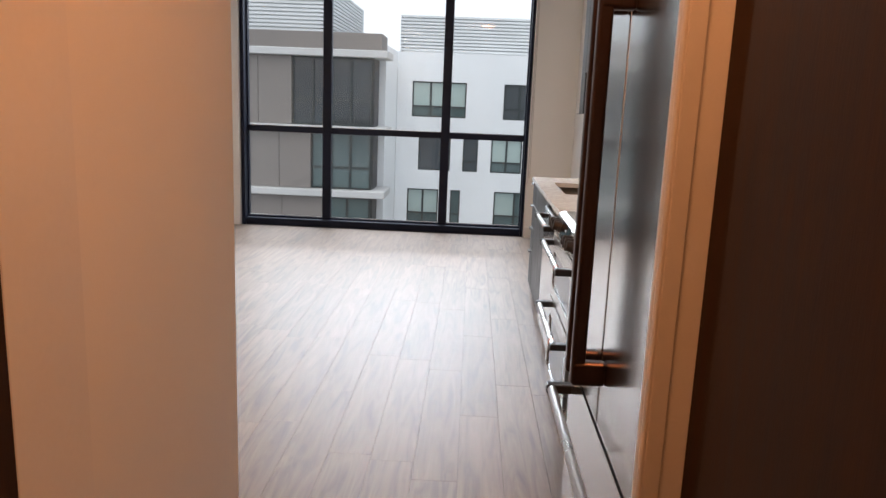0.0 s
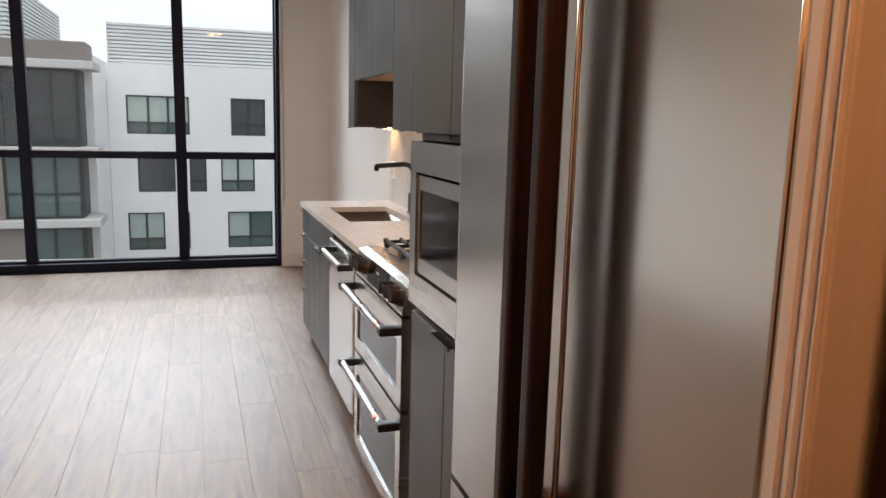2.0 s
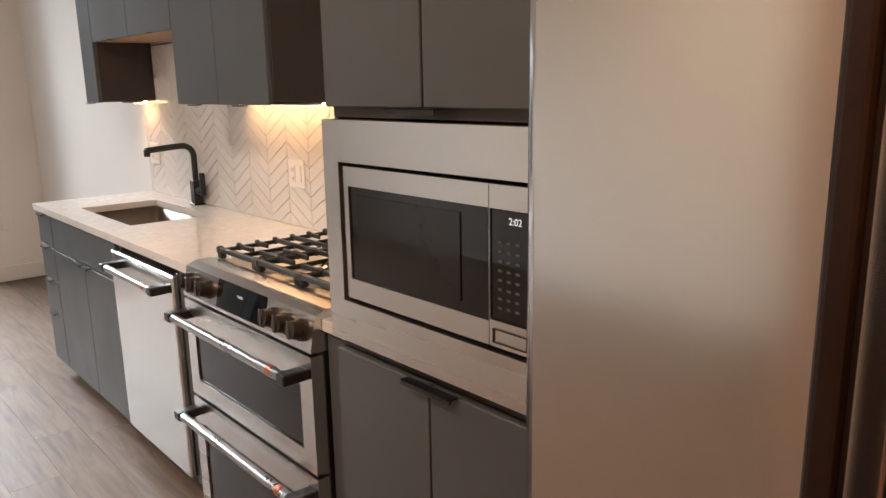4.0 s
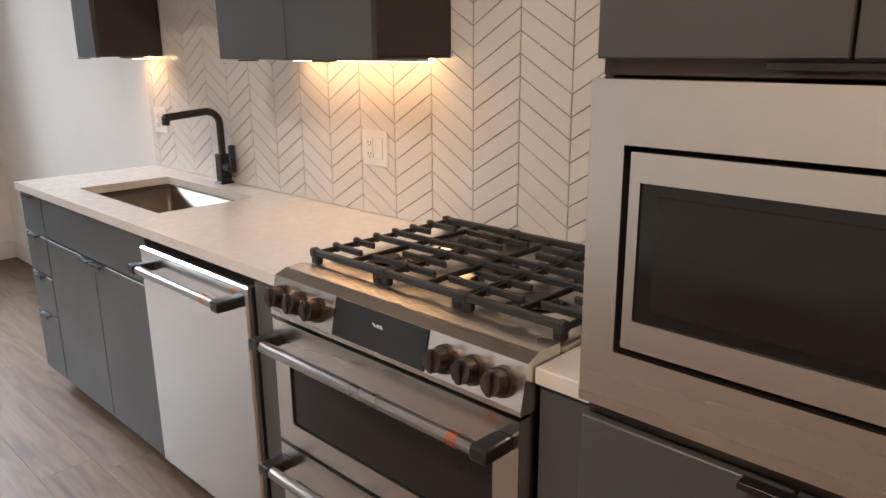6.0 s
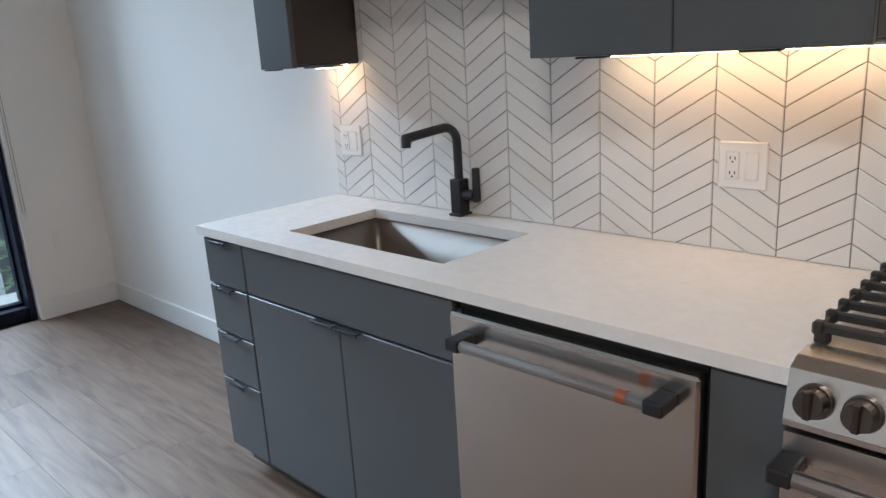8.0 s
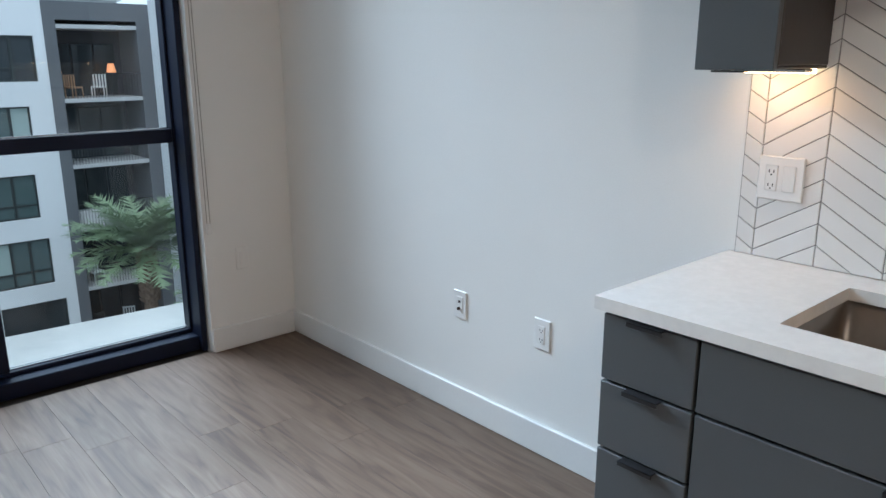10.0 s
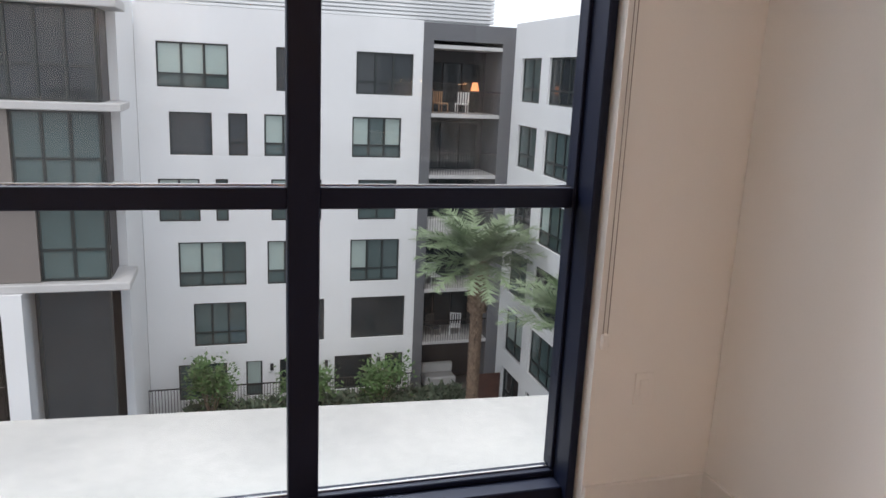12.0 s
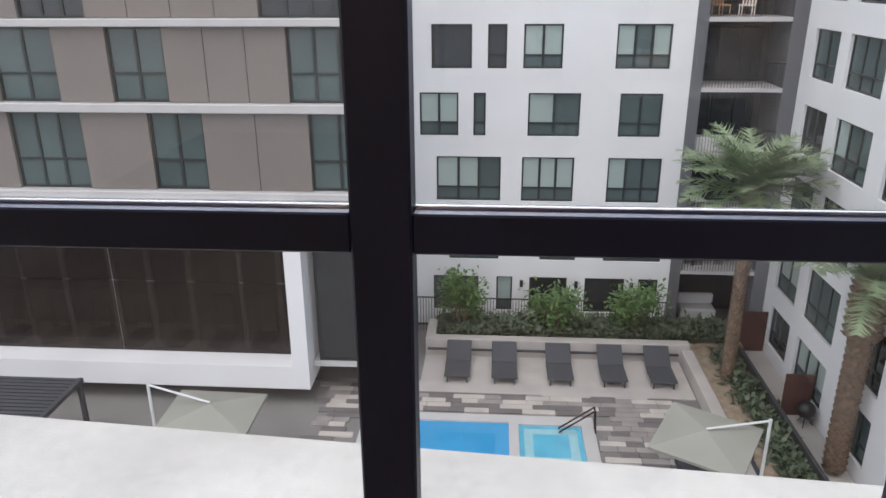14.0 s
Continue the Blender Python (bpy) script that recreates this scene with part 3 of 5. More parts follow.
part("window", bm, BLACKGLASS, dr, "black glass window")
bm = bmesh.new()
box(bm, XT + 0.0035, XT + 0.006, YS + 0.075, 4.562, 1.082, 1.245)
part("inner_screen", bm, OVENGLASS, dr)
bm = bmesh.new()
holed_wall(bm, 4.07, YS - 0.001, 1.018, 1.303, XT + 0.002, XT + 0.03, [(4.080, YS - 0.002, 1.066, 1.262)], lambda u, d, z: (d, u, z))
cp = part("control_panel", bm, STEELH, mw)
slab_part("keypad", (XT + 0.005, XT + 0.03, 4.080, YS - 0.002, 1.066, 1.262), BLACKGLASS, cp, "black glass keypad")
mark_bm = bmesh.new()
box(mark_bm, XT + 0.0035, XT + 0.005, -0.004, 0.004, -0.002, 0.002)
mark_mesh = finish("key_mark", mark_bm, KEYMARK)
for r in range(8):
    for k in range(3):
        ob = new("key_mark", mark_mesh)
        ob.location = (0, 4.148 - k * 0.020, 1.205 - r * 0.0165)
        ob.parent = cp
bm = bmesh.new()
holed_wall(bm, 4.082, 4.162, 1.026, 1.052, XT - 0.0005, XT + 0.004, [(4.084, 4.160, 1.028, 1.050)], lambda u, d, z: (d, u, z))
part("open_button", bm, DARKGAP, cp, "outlined rectangular open button")


def lettering(text, size, m, material, name, parent):
    cv = bpy.data.curves.new(name, 'FONT')
    cv.body = text
    cv.size = size
    cv.extrude = 0.0004
    cv.align_x = cv.align_y = 'CENTER'
    cv.materials.append(material)
    ob = new(name, cv)
    ob.matrix_world = m
    ob.parent = parent
    return ob


FACING = Matrix(((0, 0, -1, 0), (-1, 0, 0, 0), (0, 1, 0, 0), (0, 0, 0, 1)))
lettering("2:02", 0.017, Matrix.Translation((XT + 0.003, 4.112, 1.243)) @ FACING, DIGIT, "clock_digits", cp)

# range
rg = thing("range", "stainless steel double-oven gas range with black grates", "range")
Y0, Y1 = 4.791, 5.543
slab_part("body", (1.31, X_WALL - 0.02, Y0, Y1, 0.02, 0.905), BLACKMETAL, rg, "black range body")
bm = bmesh.new()
prof = [(1.25, 0.832), (1.25, 0.842), (1.268, 0.925), (1.30, 0.937), (1.36, 0.937), (1.36, 0.832)]
ends = [[bm.verts.new((x, y, z)) for x, z in prof] for y in (Y0 - 0.001, Y1 + 0.001)]
for i in range(len(prof)):
    j = (i + 1) % len(prof)
    bm.faces.new((ends[0][i], ends[0][j], ends[1][j], ends[1][i]))
bm.faces.new(ends[0])
bm.faces.new(ends[1][::-1])
bmesh.ops.recalc_face_normals(bm, faces=bm.faces)
cpn = part("control_panel", bm, STEELH, rg, "brushed steel control panel")
TILTP = math.degrees(math.atan2(0.018, 0.083))


def on_panel(y, s, out=0.0):
    """A place on the sloped control panel: s is how far up it, from 0 to 1."""
    return Vector((1.25 + 0.018 * s - out * 0.977, y, 0.842 + 0.083 * s + out * 0.212))


bm = bmesh.new()
q = [on_panel(y, s, o) for o in (0.0005, 0.003) for y, s in ((5.025, 0.02), (5.307, 0.02), (5.307, 1.0), (5.025, 1.0))]
vs = [bm.verts.new(p) for p in q]
for idx in ((4, 5, 6, 7), (0, 1, 5, 4), (1, 2, 6, 5), (2, 3, 7, 6), (3, 0, 4, 7)):
    bm.faces.new([vs[i] for i in idx])
bmesh.ops.recalc_face_normals(bm, faces=bm.faces)
part("display", bm, BLACKGLASS, cpn, "black glass display")
lettering("2:03", 0.018, Matrix.Translation(on_panel(5.165, 0.62, 0.0035)) @ Matrix.Rotation(radians(-TILTP), 4, 'Y') @ FACING, DIGIT, "clock_digits", cpn)
for y in (5.500, 5.432, 5.365, 4.975, 4.905, 4.835):
    bm = bmesh.new()
    tube(bm, on_panel(y, 0.48, 0.0), on_panel(y, 0.48, 0.012), 0.029, 0.027, n=24)
    k = part("knob", bm, KNOB, cpn, "dark bronze round knob", smooth=False)
    bm = bmesh.new()
    tube(bm, on_panel(y, 0.48, 0.012), on_panel(y, 0.48, 0.038), 0.024, 0.022, n=24)
    a, b = on_panel(y, 0.2, 0.038), on_panel(y, 0.76, 0.046)
    box(bm, min(a.x, b.x) - 0.002, max(a.x, b.x), y - 0.006, y + 0.006, a.z, b.z, bev=0.002)
    part("grip", bm, KNOB, k)
for z0, z1, hz in ((0.505, 0.822, 0.775), (0.075, 0.493, 0.445)):
    bm = bmesh.new()
    holed_wall(bm, Y0 + 0.002, Y1 - 0.002, z0, z1, 1.25, 1.285, [(Y0 + 0.06, Y1 - 0.06, z0 + 0.055, z1 - 0.085)], lambda u, d, z: (d, u, z))
    od = part("oven_door", bm, STEELH, rg, "brushed steel oven door")
    slab_part("window", (1.256, 1.285, Y0 + 0.061, Y1 - 0.061, z0 + 0.056, z1 - 0.086), OVENGLASS, od, "dark oven glass")
    bar_handle(od, (1.25, Y0 + 0.035, hz), (1.25, Y1 - 0.02, hz), 0.055, r=0.014)
slab_part("door_frame", (1.286, 1.309, Y0, Y1, 0.06, 0.83), BLACKMETAL, rg)
slab_part("cooktop", (1.362, X_WALL - 0.015, Y0, Y1, 0.906, 0.928), COOKTOP, rg, "brushed steel cooktop", bev=0.004)
slab_part("back_trim", (1.868, X_WALL - 0.012, Y0, Y1, 0.929, 0.955), STEELH, rg, "slotted steel back trim", bev=0.003)
for bx, by, br in ((1.50, 4.94, 0.042), (1.74, 4.94, 0.034), (1.62, 5.167, 0.05), (1.50, 5.40, 0.034), (1.74, 5.40, 0.042)):
    bm = bmesh.new()
    tube(bm, (bx, by, 0.9285), (bx, by, 0.936), br + 0.034, br + 0.016, n=28)
    bu = part("burner", bm, POLISHED, rg, "polished round burner base")
    bm = bmesh.new()
    tube(bm, (bx, by, 0.9385), (bx, by, 0.950), br, br - 0.006, n=24)
    part("cap", bm, IRON, bu, "black burner cap")
for g0, g1 in ((Y0 + 0.004, Y0 + 0.252), (Y0 + 0.255, Y1 - 0.255), (Y1 - 0.252, Y1 + 0.002)):
    bm = bmesh.new()
    gm = (g0 + g1) / 2
    for i in range(8):
        x = 1.382 + i * 0.0668
        w = 0.0075 if i in (0, 7) else 0.0048
        # bars over the burners stop short of the flame as fingers
        spans = ((g0, gm - 0.052), (gm + 0.052, g1)) if i in (2, 5) else ((g0, gm - 0.020), (gm + 0.020, g1)) if i in (1, 6) else ((g0, g1),)
        for a, b in spans:
            box(bm, x - w, x + w, a, b, 0.950, 0.967, bev=0.003)
        for y in (g0 + 0.006, g1 - 0.006):
            box(bm, x - w - 0.003, x + w + 0.003, y - 0.010, y + 0.010, 0.945, 0.969, bev=0.004)
    for y, w in ((g0 + 0.006, 0.004), (gm, 0.0035), (g1 - 0.006, 0.004)):
        box(bm, 1.382, 1.850, y - w, y + w, 0.946, 0.960, bev=0.002)
    for x in (1.384, 1.848):
        for y in (g0 + 0.012, g1 - 0.012):
            box(bm, x - 0.011, x + 0.011, y - 0.012, y + 0.012, 0.929, 0.955, bev=0.004)
    part("grate", bm, IRON, rg, "black cast-iron grate")

# refrigerator
fg = thing("refrigerator", "stainless steel french-door refrigerator with dark bar handles", "refrigerator")
XR = 1.15
slab_part("body", (XR + 0.055, X_WALL - 0.002, 3.088, 4.02, 0.02, 2.12), BLACKMETAL, fg, "dark refrigerator case")


def rolled_front(y0, y1, z0, z1, rad, far):
    """A steel front whose upright edges are rolled back in a quarter round."""
    bm = bmesh.new()
    prof = [(XR + 0.052, y0), (XR + 0.052, y1)]
    prof += [(XR + far - far * math.sin(a), y1 - far + far * math.cos(a)) for a in [i * math.pi / 16 for i in range(9)]]
    prof += [(XR + rad - rad * math.cos(a), y0 + rad - rad * math.sin(a)) for a in [i * math.pi / 16 for i in range(9)]]
    lo = [bm.verts.new((x, y, z0)) for x, y in prof]
    hi = [bm.verts.new((x, y, z1)) for x, y in prof]
    for i in range(len(prof)):
        j = (i + 1) % len(prof)
        f = bm.faces.new((lo[i], lo[j], hi[j], hi[i]))
        f.smooth = 2 <= i < 10 or 11 <= i < 19
    bm.faces.new(lo)
    bm.faces.new(hi[::-1])
    bmesh.ops.recalc_face_normals(bm, faces=bm.faces)
    return bm


for y0, y1, hy, far in ((3.090, 3.508, 3.466, 0.008), (3.514, 4.018, 3.552, 0.028)):
    dd = part("door", rolled_front(y0, y1, 0.688, 2.11, 0.008, far), STEEL, fg, "brushed steel refrigerator door")
    bm = bmesh.new()
    box(bm, XR - 0.082, XR - 0.048, hy - 0.017, hy + 0.017, 0.81, 1.738, bev=0.009, seg=3)
    h = part("handle", bm, HANDLEDK, dd, "dark bronze square bar handle")
    for z in (0.838, 1.710):
        bm = bmesh.new()
        box(bm, XR - 0.080, XR + 0.002, hy - 0.0185, hy + 0.0185, z - 0.030, z + 0.030, bev=0.010, seg=3)
        part("bracket", bm, HANDLEDK, h)
dd = part("freezer_drawer", rolled_front(3.090, 4.018, 0.06, 0.672, 0.008, 0.028), STEEL, fg, "brushed steel freezer drawer")
bar_handle(dd, (XR, 3.16, 0.605), (XR, 3.95, 0.605), 0.062, r=0.014, band=True)
bm = bmesh.new()
box(bm, XR + 0.02, X_WALL - 0.01, 3.09, 4.02, 2.14, TOPU, bev=0.002)
bm2 = bm
fc2 = thing("bridge_cabinet", "grey cabinet above the refrigerator", "cabinet")
part("body", bm2, CABGREY, fc2)
bm = bmesh.new()
box(bm, 1.235, X_WALL - 0.002, 4.028, 4.035, 0, 2.13)
tagged(new("end_panel", finish("end_panel", bm, TRIM)), "thin pale panel between refrigerator and oven tower", "panel")

# wall plates
def wall_plate(name, label, y0, y1, z0, z1, x=X_WALL, kind_="duplex"):
    p = thing(name, label, "outlet")
    slab_part("plate", (x - 0.007, x - 0.0005, y0, y1, z0, z1), PLASTIC, p, bev=0.003)
    zc, yc = (z0 + z1) / 2, (y0 + y1) / 2
    n = 2 if (y1 - y0) > 0.1 else 1
    for i in range(n):
        y = yc + (i - (n - 1) / 2) * 0.046
        bm = bmesh.new()
        box(bm, x - 0.0095, x - 0.0072, y - 0.016, y + 0.016, zc - 0.034, zc + 0.034, bev=0.002)
        dv = part("device", bm, PLASTIC, p)
        if kind_ == "duplex" and i == n - 1:
            for dz in (-0.018, 0.018):
                for dy, wy, z0, z1 in ((-0.006, 0.0012, -0.004, 0.004), (0.006, 0.0012, -0.004, 0.004), (0.0, 0.002, -0.011, -0.007)):
                    bm = bmesh.new()
                    box(bm, x - 0.0102, x - 0.0096, y + dy - wy, y + dy + wy, zc + dz + z0, zc + dz + z1)
                    part("slot", bm, DARKGAP, dv, "dark socket slot")
        if kind_ == "coax":
            bm = bmesh.new()
            tube(bm, (x - 0.0095, y, zc - 0.015), (x - 0.018, y, zc - 0.015), 0.006)
            box(bm, x - 0.0105, x - 0.0096, y - 0.006, y + 0.006, zc + 0.008, zc + 0.018)
            part("jack", bm, HANDLEDK, dv, "small metal jack")


wall_plate("outlet", "white double wall plate with socket and switch on the tiles", 7.305, 7.425, 1.075, 1.19, X_WALL - 0.011)
wall_plate("outlet", "white double wall plate on the tiled backsplash", 5.825, 5.945, 1.075, 1.19, X_WALL - 0.011)
wall_plate("outlet", "white coaxial and data wall plate above the baseboard", 8.555, 8.628, 0.42, 0.535, kind_="coax")
wall_plate("outlet", "white duplex wall plate above the baseboard", 8.122, 8.198, 0.412, 0.53)
p = thing("outlet", "white duplex wall plate beside the window", "outlet")
slab_part("plate", (1.575, 1.645, Y_WIN - 0.007, Y_WIN - 0.0005, 0.405, 0.52), WALL, p, bev=0.003)
slab_part("device", (1.594, 1.626, Y_WIN - 0.0095, Y_WIN - 0.0072, 0.429, 0.496), WALL, p)
# hall downlight trim
dl = thing("downlight", "round recessed downlight in the hall ceiling", "light")
bm = bmesh.new()
bmesh.ops.create_cone(bm, cap_ends=False, segments=32, radius1=0.19, radius2=0.17, depth=0.02, matrix=Matrix.Translation((1.02, 2.62, H_CEIL - 0.011)))
part("trim_ring", bm, PLASTIC, dl)
bm = bmesh.new()
bmesh.ops.create_cone(bm, cap_ends=False, segments=32, radius1=0.17, radius2=0.15, depth=0.02, matrix=Matrix.Translation((-0.45, 5.0, H_CEIL - 0.011)))
dl = thing("downlight", "round recessed downlight in the kitchen ceiling", "light")
part("trim_ring", bm, PLASTIC, dl)

# ---- the courtyard and the buildings round it ----
GZ = -13.4


def tinted_glass(name):
    """Dark tinted glazing that lets a little of the room behind it through."""
    m = bpy.data.materials.new(name)
    m.use_nodes = True
    n, l = m.node_tree.nodes, m.node_tree.links
    tr = n.new("ShaderNodeBsdfTransparent")
    tr.inputs["Color"].default_value = (0.80, 0.78, 0.77, 1)
    n["Principled BSDF"].inputs["Base Color"].default_value = (0.022, 0.019, 0.018, 1)
    n["Principled BSDF"].inputs["Roughness"].default_value = 0.05
    mx = n.new("ShaderNodeMixShader")
    mx.inputs["Fac"].default_value = 0.52
    l.new(tr.outputs[0], mx.inputs[1])
    l.new(n["Principled BSDF"].outputs[0], mx.inputs[2])
    l.new(mx.outputs[0], n["Material Output"].inputs["Surface"])
    return m


GYMGLASS = tinted_glass("tinted_glazing")
YW = 39.45        # face of the white building
rx = random.Random(11)


def facade_window(parent, u0, u1, z0, z1, d, put, style, sash=0.30):
    """A window in the plane (u, z) at the depth d. put(u, d, z) gives the place; smaller d is nearer the viewer."""
    def bx(b, a0, a1, d0, d1, c0, c1):
        p, q = put(a0, d0, c0), put(a1, d1, c1)
        box(b, min(p[0], q[0]), max(p[0], q[0]), min(p[1], q[1]), max(p[1], q[1]), c0, c1)
    t = 0.07
    b = bmesh.new()
    bx(b, u0, u1, d, d + 0.08, z0, z0 + t)
    bx(b, u0, u1, d, d + 0.08, z1 - t, z1)
    bx(b, u0, u0 + t, d, d + 0.08, z0 + t, z1 - t)
    bx(b, u1 - t, u1, d, d + 0.08, z0 + t, z1 - t)
    n = max(1, round((u1 - u0) / 0.85)) if style != "plain" else 1
    zs = z0 + (z1 - z0) * sash
    step = (u1 - u0 - 2 * t) / n
    for i in range(1, n):
        uc = u0 + t + step * i
        bx(b, uc - 0.05, uc + 0.05, d, d + 0.08, z0 + t, z1 - t)
    if style != "plain":
        for i in range(n):
            bx(b, u0 + t + step * i + (0.05 if i else 0), u0 + t + step * (i + 1) - (0.05 if i < n - 1 else 0), d, d + 0.07, zs - 0.04, zs + 0.04)
    win = part("window", b, EXTFRAME, parent)
    for i in range(n):
        a0, a1 = u0 + t + step * i, u0 + t + step * (i + 1)
        m_hi = {"green": EXTBLIND, "teal": EXTTEAL, "dark": EXTGLASS, "plain": EXTGLASS}[style]
        if style == "green" and rx.random() < 0.28:
            m_hi = EXTTEAL
        for c0, c1, m_ in ((zs, z1 - t, m_hi), (z0 + t, zs, EXTTEAL if style == "green" else m_hi)):
            b = bmesh.new()
            bx(b, a0, a1, d + 0.045, d + 0.055, c0, c1)
            part("pane", b, m_, win)
    return win


# paving: pool deck with bands of pale and dark pavers
bm = bmesh.new()
box(bm, -400, 400, -60, 700, GZ - 0.3, GZ - 0.05)
structure("ground", bm, DECK, "grey concrete ground of the courtyard", "ground")
pv = thing("pavement", "staggered grey and beige pavers round the pool", "pavement", "", "structure")
for light in (0, 1, 2):
    b = bmesh.new()
    r2 = random.Random(21)
    for j in range(30):
        y = 25.2 + j * 0.30
        x = -6.0 + r2.random() * 0.9
        while x < 8.3:
            kind = r2.choice((0, 1, 2))
            L = r2.choice((0.6, 0.9, 1.2))
            inpool = -3.85 < x + L and x < 4.35 and 27.5 < y < 32.0
            if kind == light and not inpool and x + L < 8.4:
                box(b, x + 0.01, x + L - 0.01, y + 0.008, y + 0.292, GZ - 0.05, GZ)
            x += L
    part("paver", b, (mat("paver_dark", (0.17, 0.155, 0.15), 0.85, vary=0.2, scale=1.5), mat("paver_mid", (0.30, 0.275, 0.26), 0.85, vary=0.2, scale=1.5), mat("paver_pale", (0.50, 0.46, 0.42), 0.85, vary=0.15, scale=1.5))[light], pv)["kind"] = "stuff"

bm = bmesh.new()
holed_wall(bm, -3.8, 4.35, 27.2, 31.95, GZ - 0.04, GZ + 0.02, [(-3.3, 1.38, 27.6, 31.5), (1.72, 3.9, 29.1, 31.4)], lambda u, d, z: (u, z, d))
structure("pool_coping", bm, SLAB, "pale concrete coping round pool and spa", "coping")
for nm, dims, m_, lb in (("pool", (-3.3, 1.38, 27.6, 31.5), POOLWATER, "bright blue swimming pool water"), ("spa", (1.72, 3.9, 29.1, 31.4), SPAWATER, "pale turquoise square spa pool")):
    bm = bmesh.new()
    box(bm, dims[0], dims[1], dims[2], dims[3], GZ - 0.12, GZ - 0.045)
    tagged(new(nm, finish(nm, bm, m_)), lb, "pool", "", "structure")
bm = bmesh.new()
holed_wall(bm, 1.9, 3.72, 29.3, 31.2, GZ - 0.045, GZ - 0.03, [(2.2, 3.42, 29.6, 30.9)], lambda u, d, z: (u, z, d))
structure("spa_bench", bm, mat("spa_tile", (0.30, 0.56, 0.62), 0.2), "pale underwater bench of the spa", "bench")
hr = thing("pool_rail", "bent steel handrail at the spa steps", "handrail")
for y in (31.0, 31.25):
    bm = bmesh.new()
    tube(bm, (3.1, y, GZ), (4.3, y, GZ + 0.9), 0.03, n=8)
    tube(bm, (4.3, y, GZ + 0.9), (4.35, y, GZ), 0.03, n=8)
    part("rail", bm, HANDLEDK, hr)

# pale strip and loungers
bm = bmesh.new()
box(bm, -2.0, 8.35, 33.4, 36.3, GZ - 0.05, GZ + 0.008)
structure("sun_terrace", bm, TERRACE, "pale concrete strip under the sun loungers", "terrace")


def sun_lounger():
    o = thing("sun_lounger", "charcoal mesh sun lounger on the pale terrace", "lounger", "sun loungers by the pool")
    bm = bmesh.new()
    box(bm, -0.5, 0.5, -1.0, 0.25, 0.28, 0.34, bev=0.02)
    part("seat", bm, LOUNGE, o)
    bm = bmesh.new()
    box(bm, -0.5, 0.5, 0.0, 0.95, -0.03, 0.03, bev=0.02)
    bmesh.ops.transform(bm, matrix=Matrix.Translation((0, 0.26, 0.31)) @ Matrix.Rotation(radians(32), 4, 'X'), verts=bm.verts)
    part("backrest", bm, LOUNGE, o)
    for x in (-0.38, 0.38):
        for y in (-0.9, 0.2):
            bm = bmesh.new()
            box(bm, x - 0.025, x + 0.025, y - 0.025, y + 0.025, 0.0, 0.285)
            part("leg", bm, LOUNGE, o)
    return o


l0 = sun_lounger()
l0.matrix_basis = pose(-0.58, 35.05, GZ + 0.008)
for x in (1.25, 3.4, 5.45, 7.3):
    copy_thing(l0, pose(x, 35.0, GZ + 0.008))

# planter walls and planting
pl = thing("planter", "low concrete planter wall with a raised bed", "planter", "", "structure")
for dims in ((-2.0, 8.75, 36.3, 36.75, GZ - 0.05, GZ + 0.75), (8.4, 8.85, 28.0, 36.295, GZ - 0.05, GZ + 0.55), (-2.0, -1.6, 36.755, 38.2, GZ - 0.05, GZ + 0.75)):
    slab_part("planter_wall", dims, TERRACE, pl, bev=0.02)
slab_part("soil", (-1.595, 11.0, 36.755, 38.6, GZ - 0.05, GZ + 0.55), SOIL, pl)
slab_part("soil", (8.855, 10.6, 24.0, 36.75, GZ - 0.05, GZ + 0.35), SOIL, pl)
slab_part("bench_slat", (-1.9, 8.3, 36.18, 36.29, GZ + 0.30, GZ + 0.36), CHAR, pl, "thin dark bench rail")


def leafy(n, place, size, rnd, up=0.3):
    """Many small folded leaves at the places that place() gives."""
    vs, fs = [], []
    for _ in range(n):
        p = place(rnd)
        a, t = rnd.random() * 6.283, rnd.uniform(-0.4, 1.1)
        s = size * rnd.uniform(0.6, 1.4)
        f = Vector((math.cos(a) * math.cos(t), math.sin(a) * math.cos(t), math.sin(t)))
        sd = f.cross(Vector((0, 0, 1))).normalized() * s * 0.28
        k = len(vs)
        vs += [p, p + f * s * 0.5 + sd, p + f * s, p + f * s * 0.5 - sd]
        fs += [(k, k + 1, k + 2), (k, k + 2, k + 3)]
    return [tuple(v) for v in vs], fs


def leaf_object(name, verts, faces, material, parent=None):
    me = bpy.data.meshes.new(name)
    me.from_pydata(verts, [], faces)
    me.materials.append(material)
    ob = new(name, me)
    if parent:
        ob.parent = parent
    return ob


def shrub(x, y, z, h, w, seed):
    rnd = random.Random(seed)
    o = thing("shrub", "bushy green shrub with an uneven crown in the planter", "shrub", "planter shrubs")
    bm = bmesh.new()
    tips = []
    for i in range(7):
        a = i * 0.9 + rnd.random()
        tip = Vector((x + math.cos(a) * w * 0.5 * rnd.uniform(0.3, 1), y + math.sin(a) * w * 0.5 * rnd.uniform(0.3, 1), z + h * rnd.uniform(0.5, 0.95)))
        tube(bm, (x, y, z - 0.02), tip, 0.03, 0.01, n=6)
        tips.append(tip)
    part("stems", bm, BARK, o)

    def place(r):
        t = r.choice(tips)
        return t + Vector((r.gauss(0, w * 0.17), r.gauss(0, w * 0.17), r.gauss(-0.1, h * 0.16)))
    v, f = leafy(1500, place, 0.20, rnd)
    leaf_object("crown", v, f, LEAF, o)


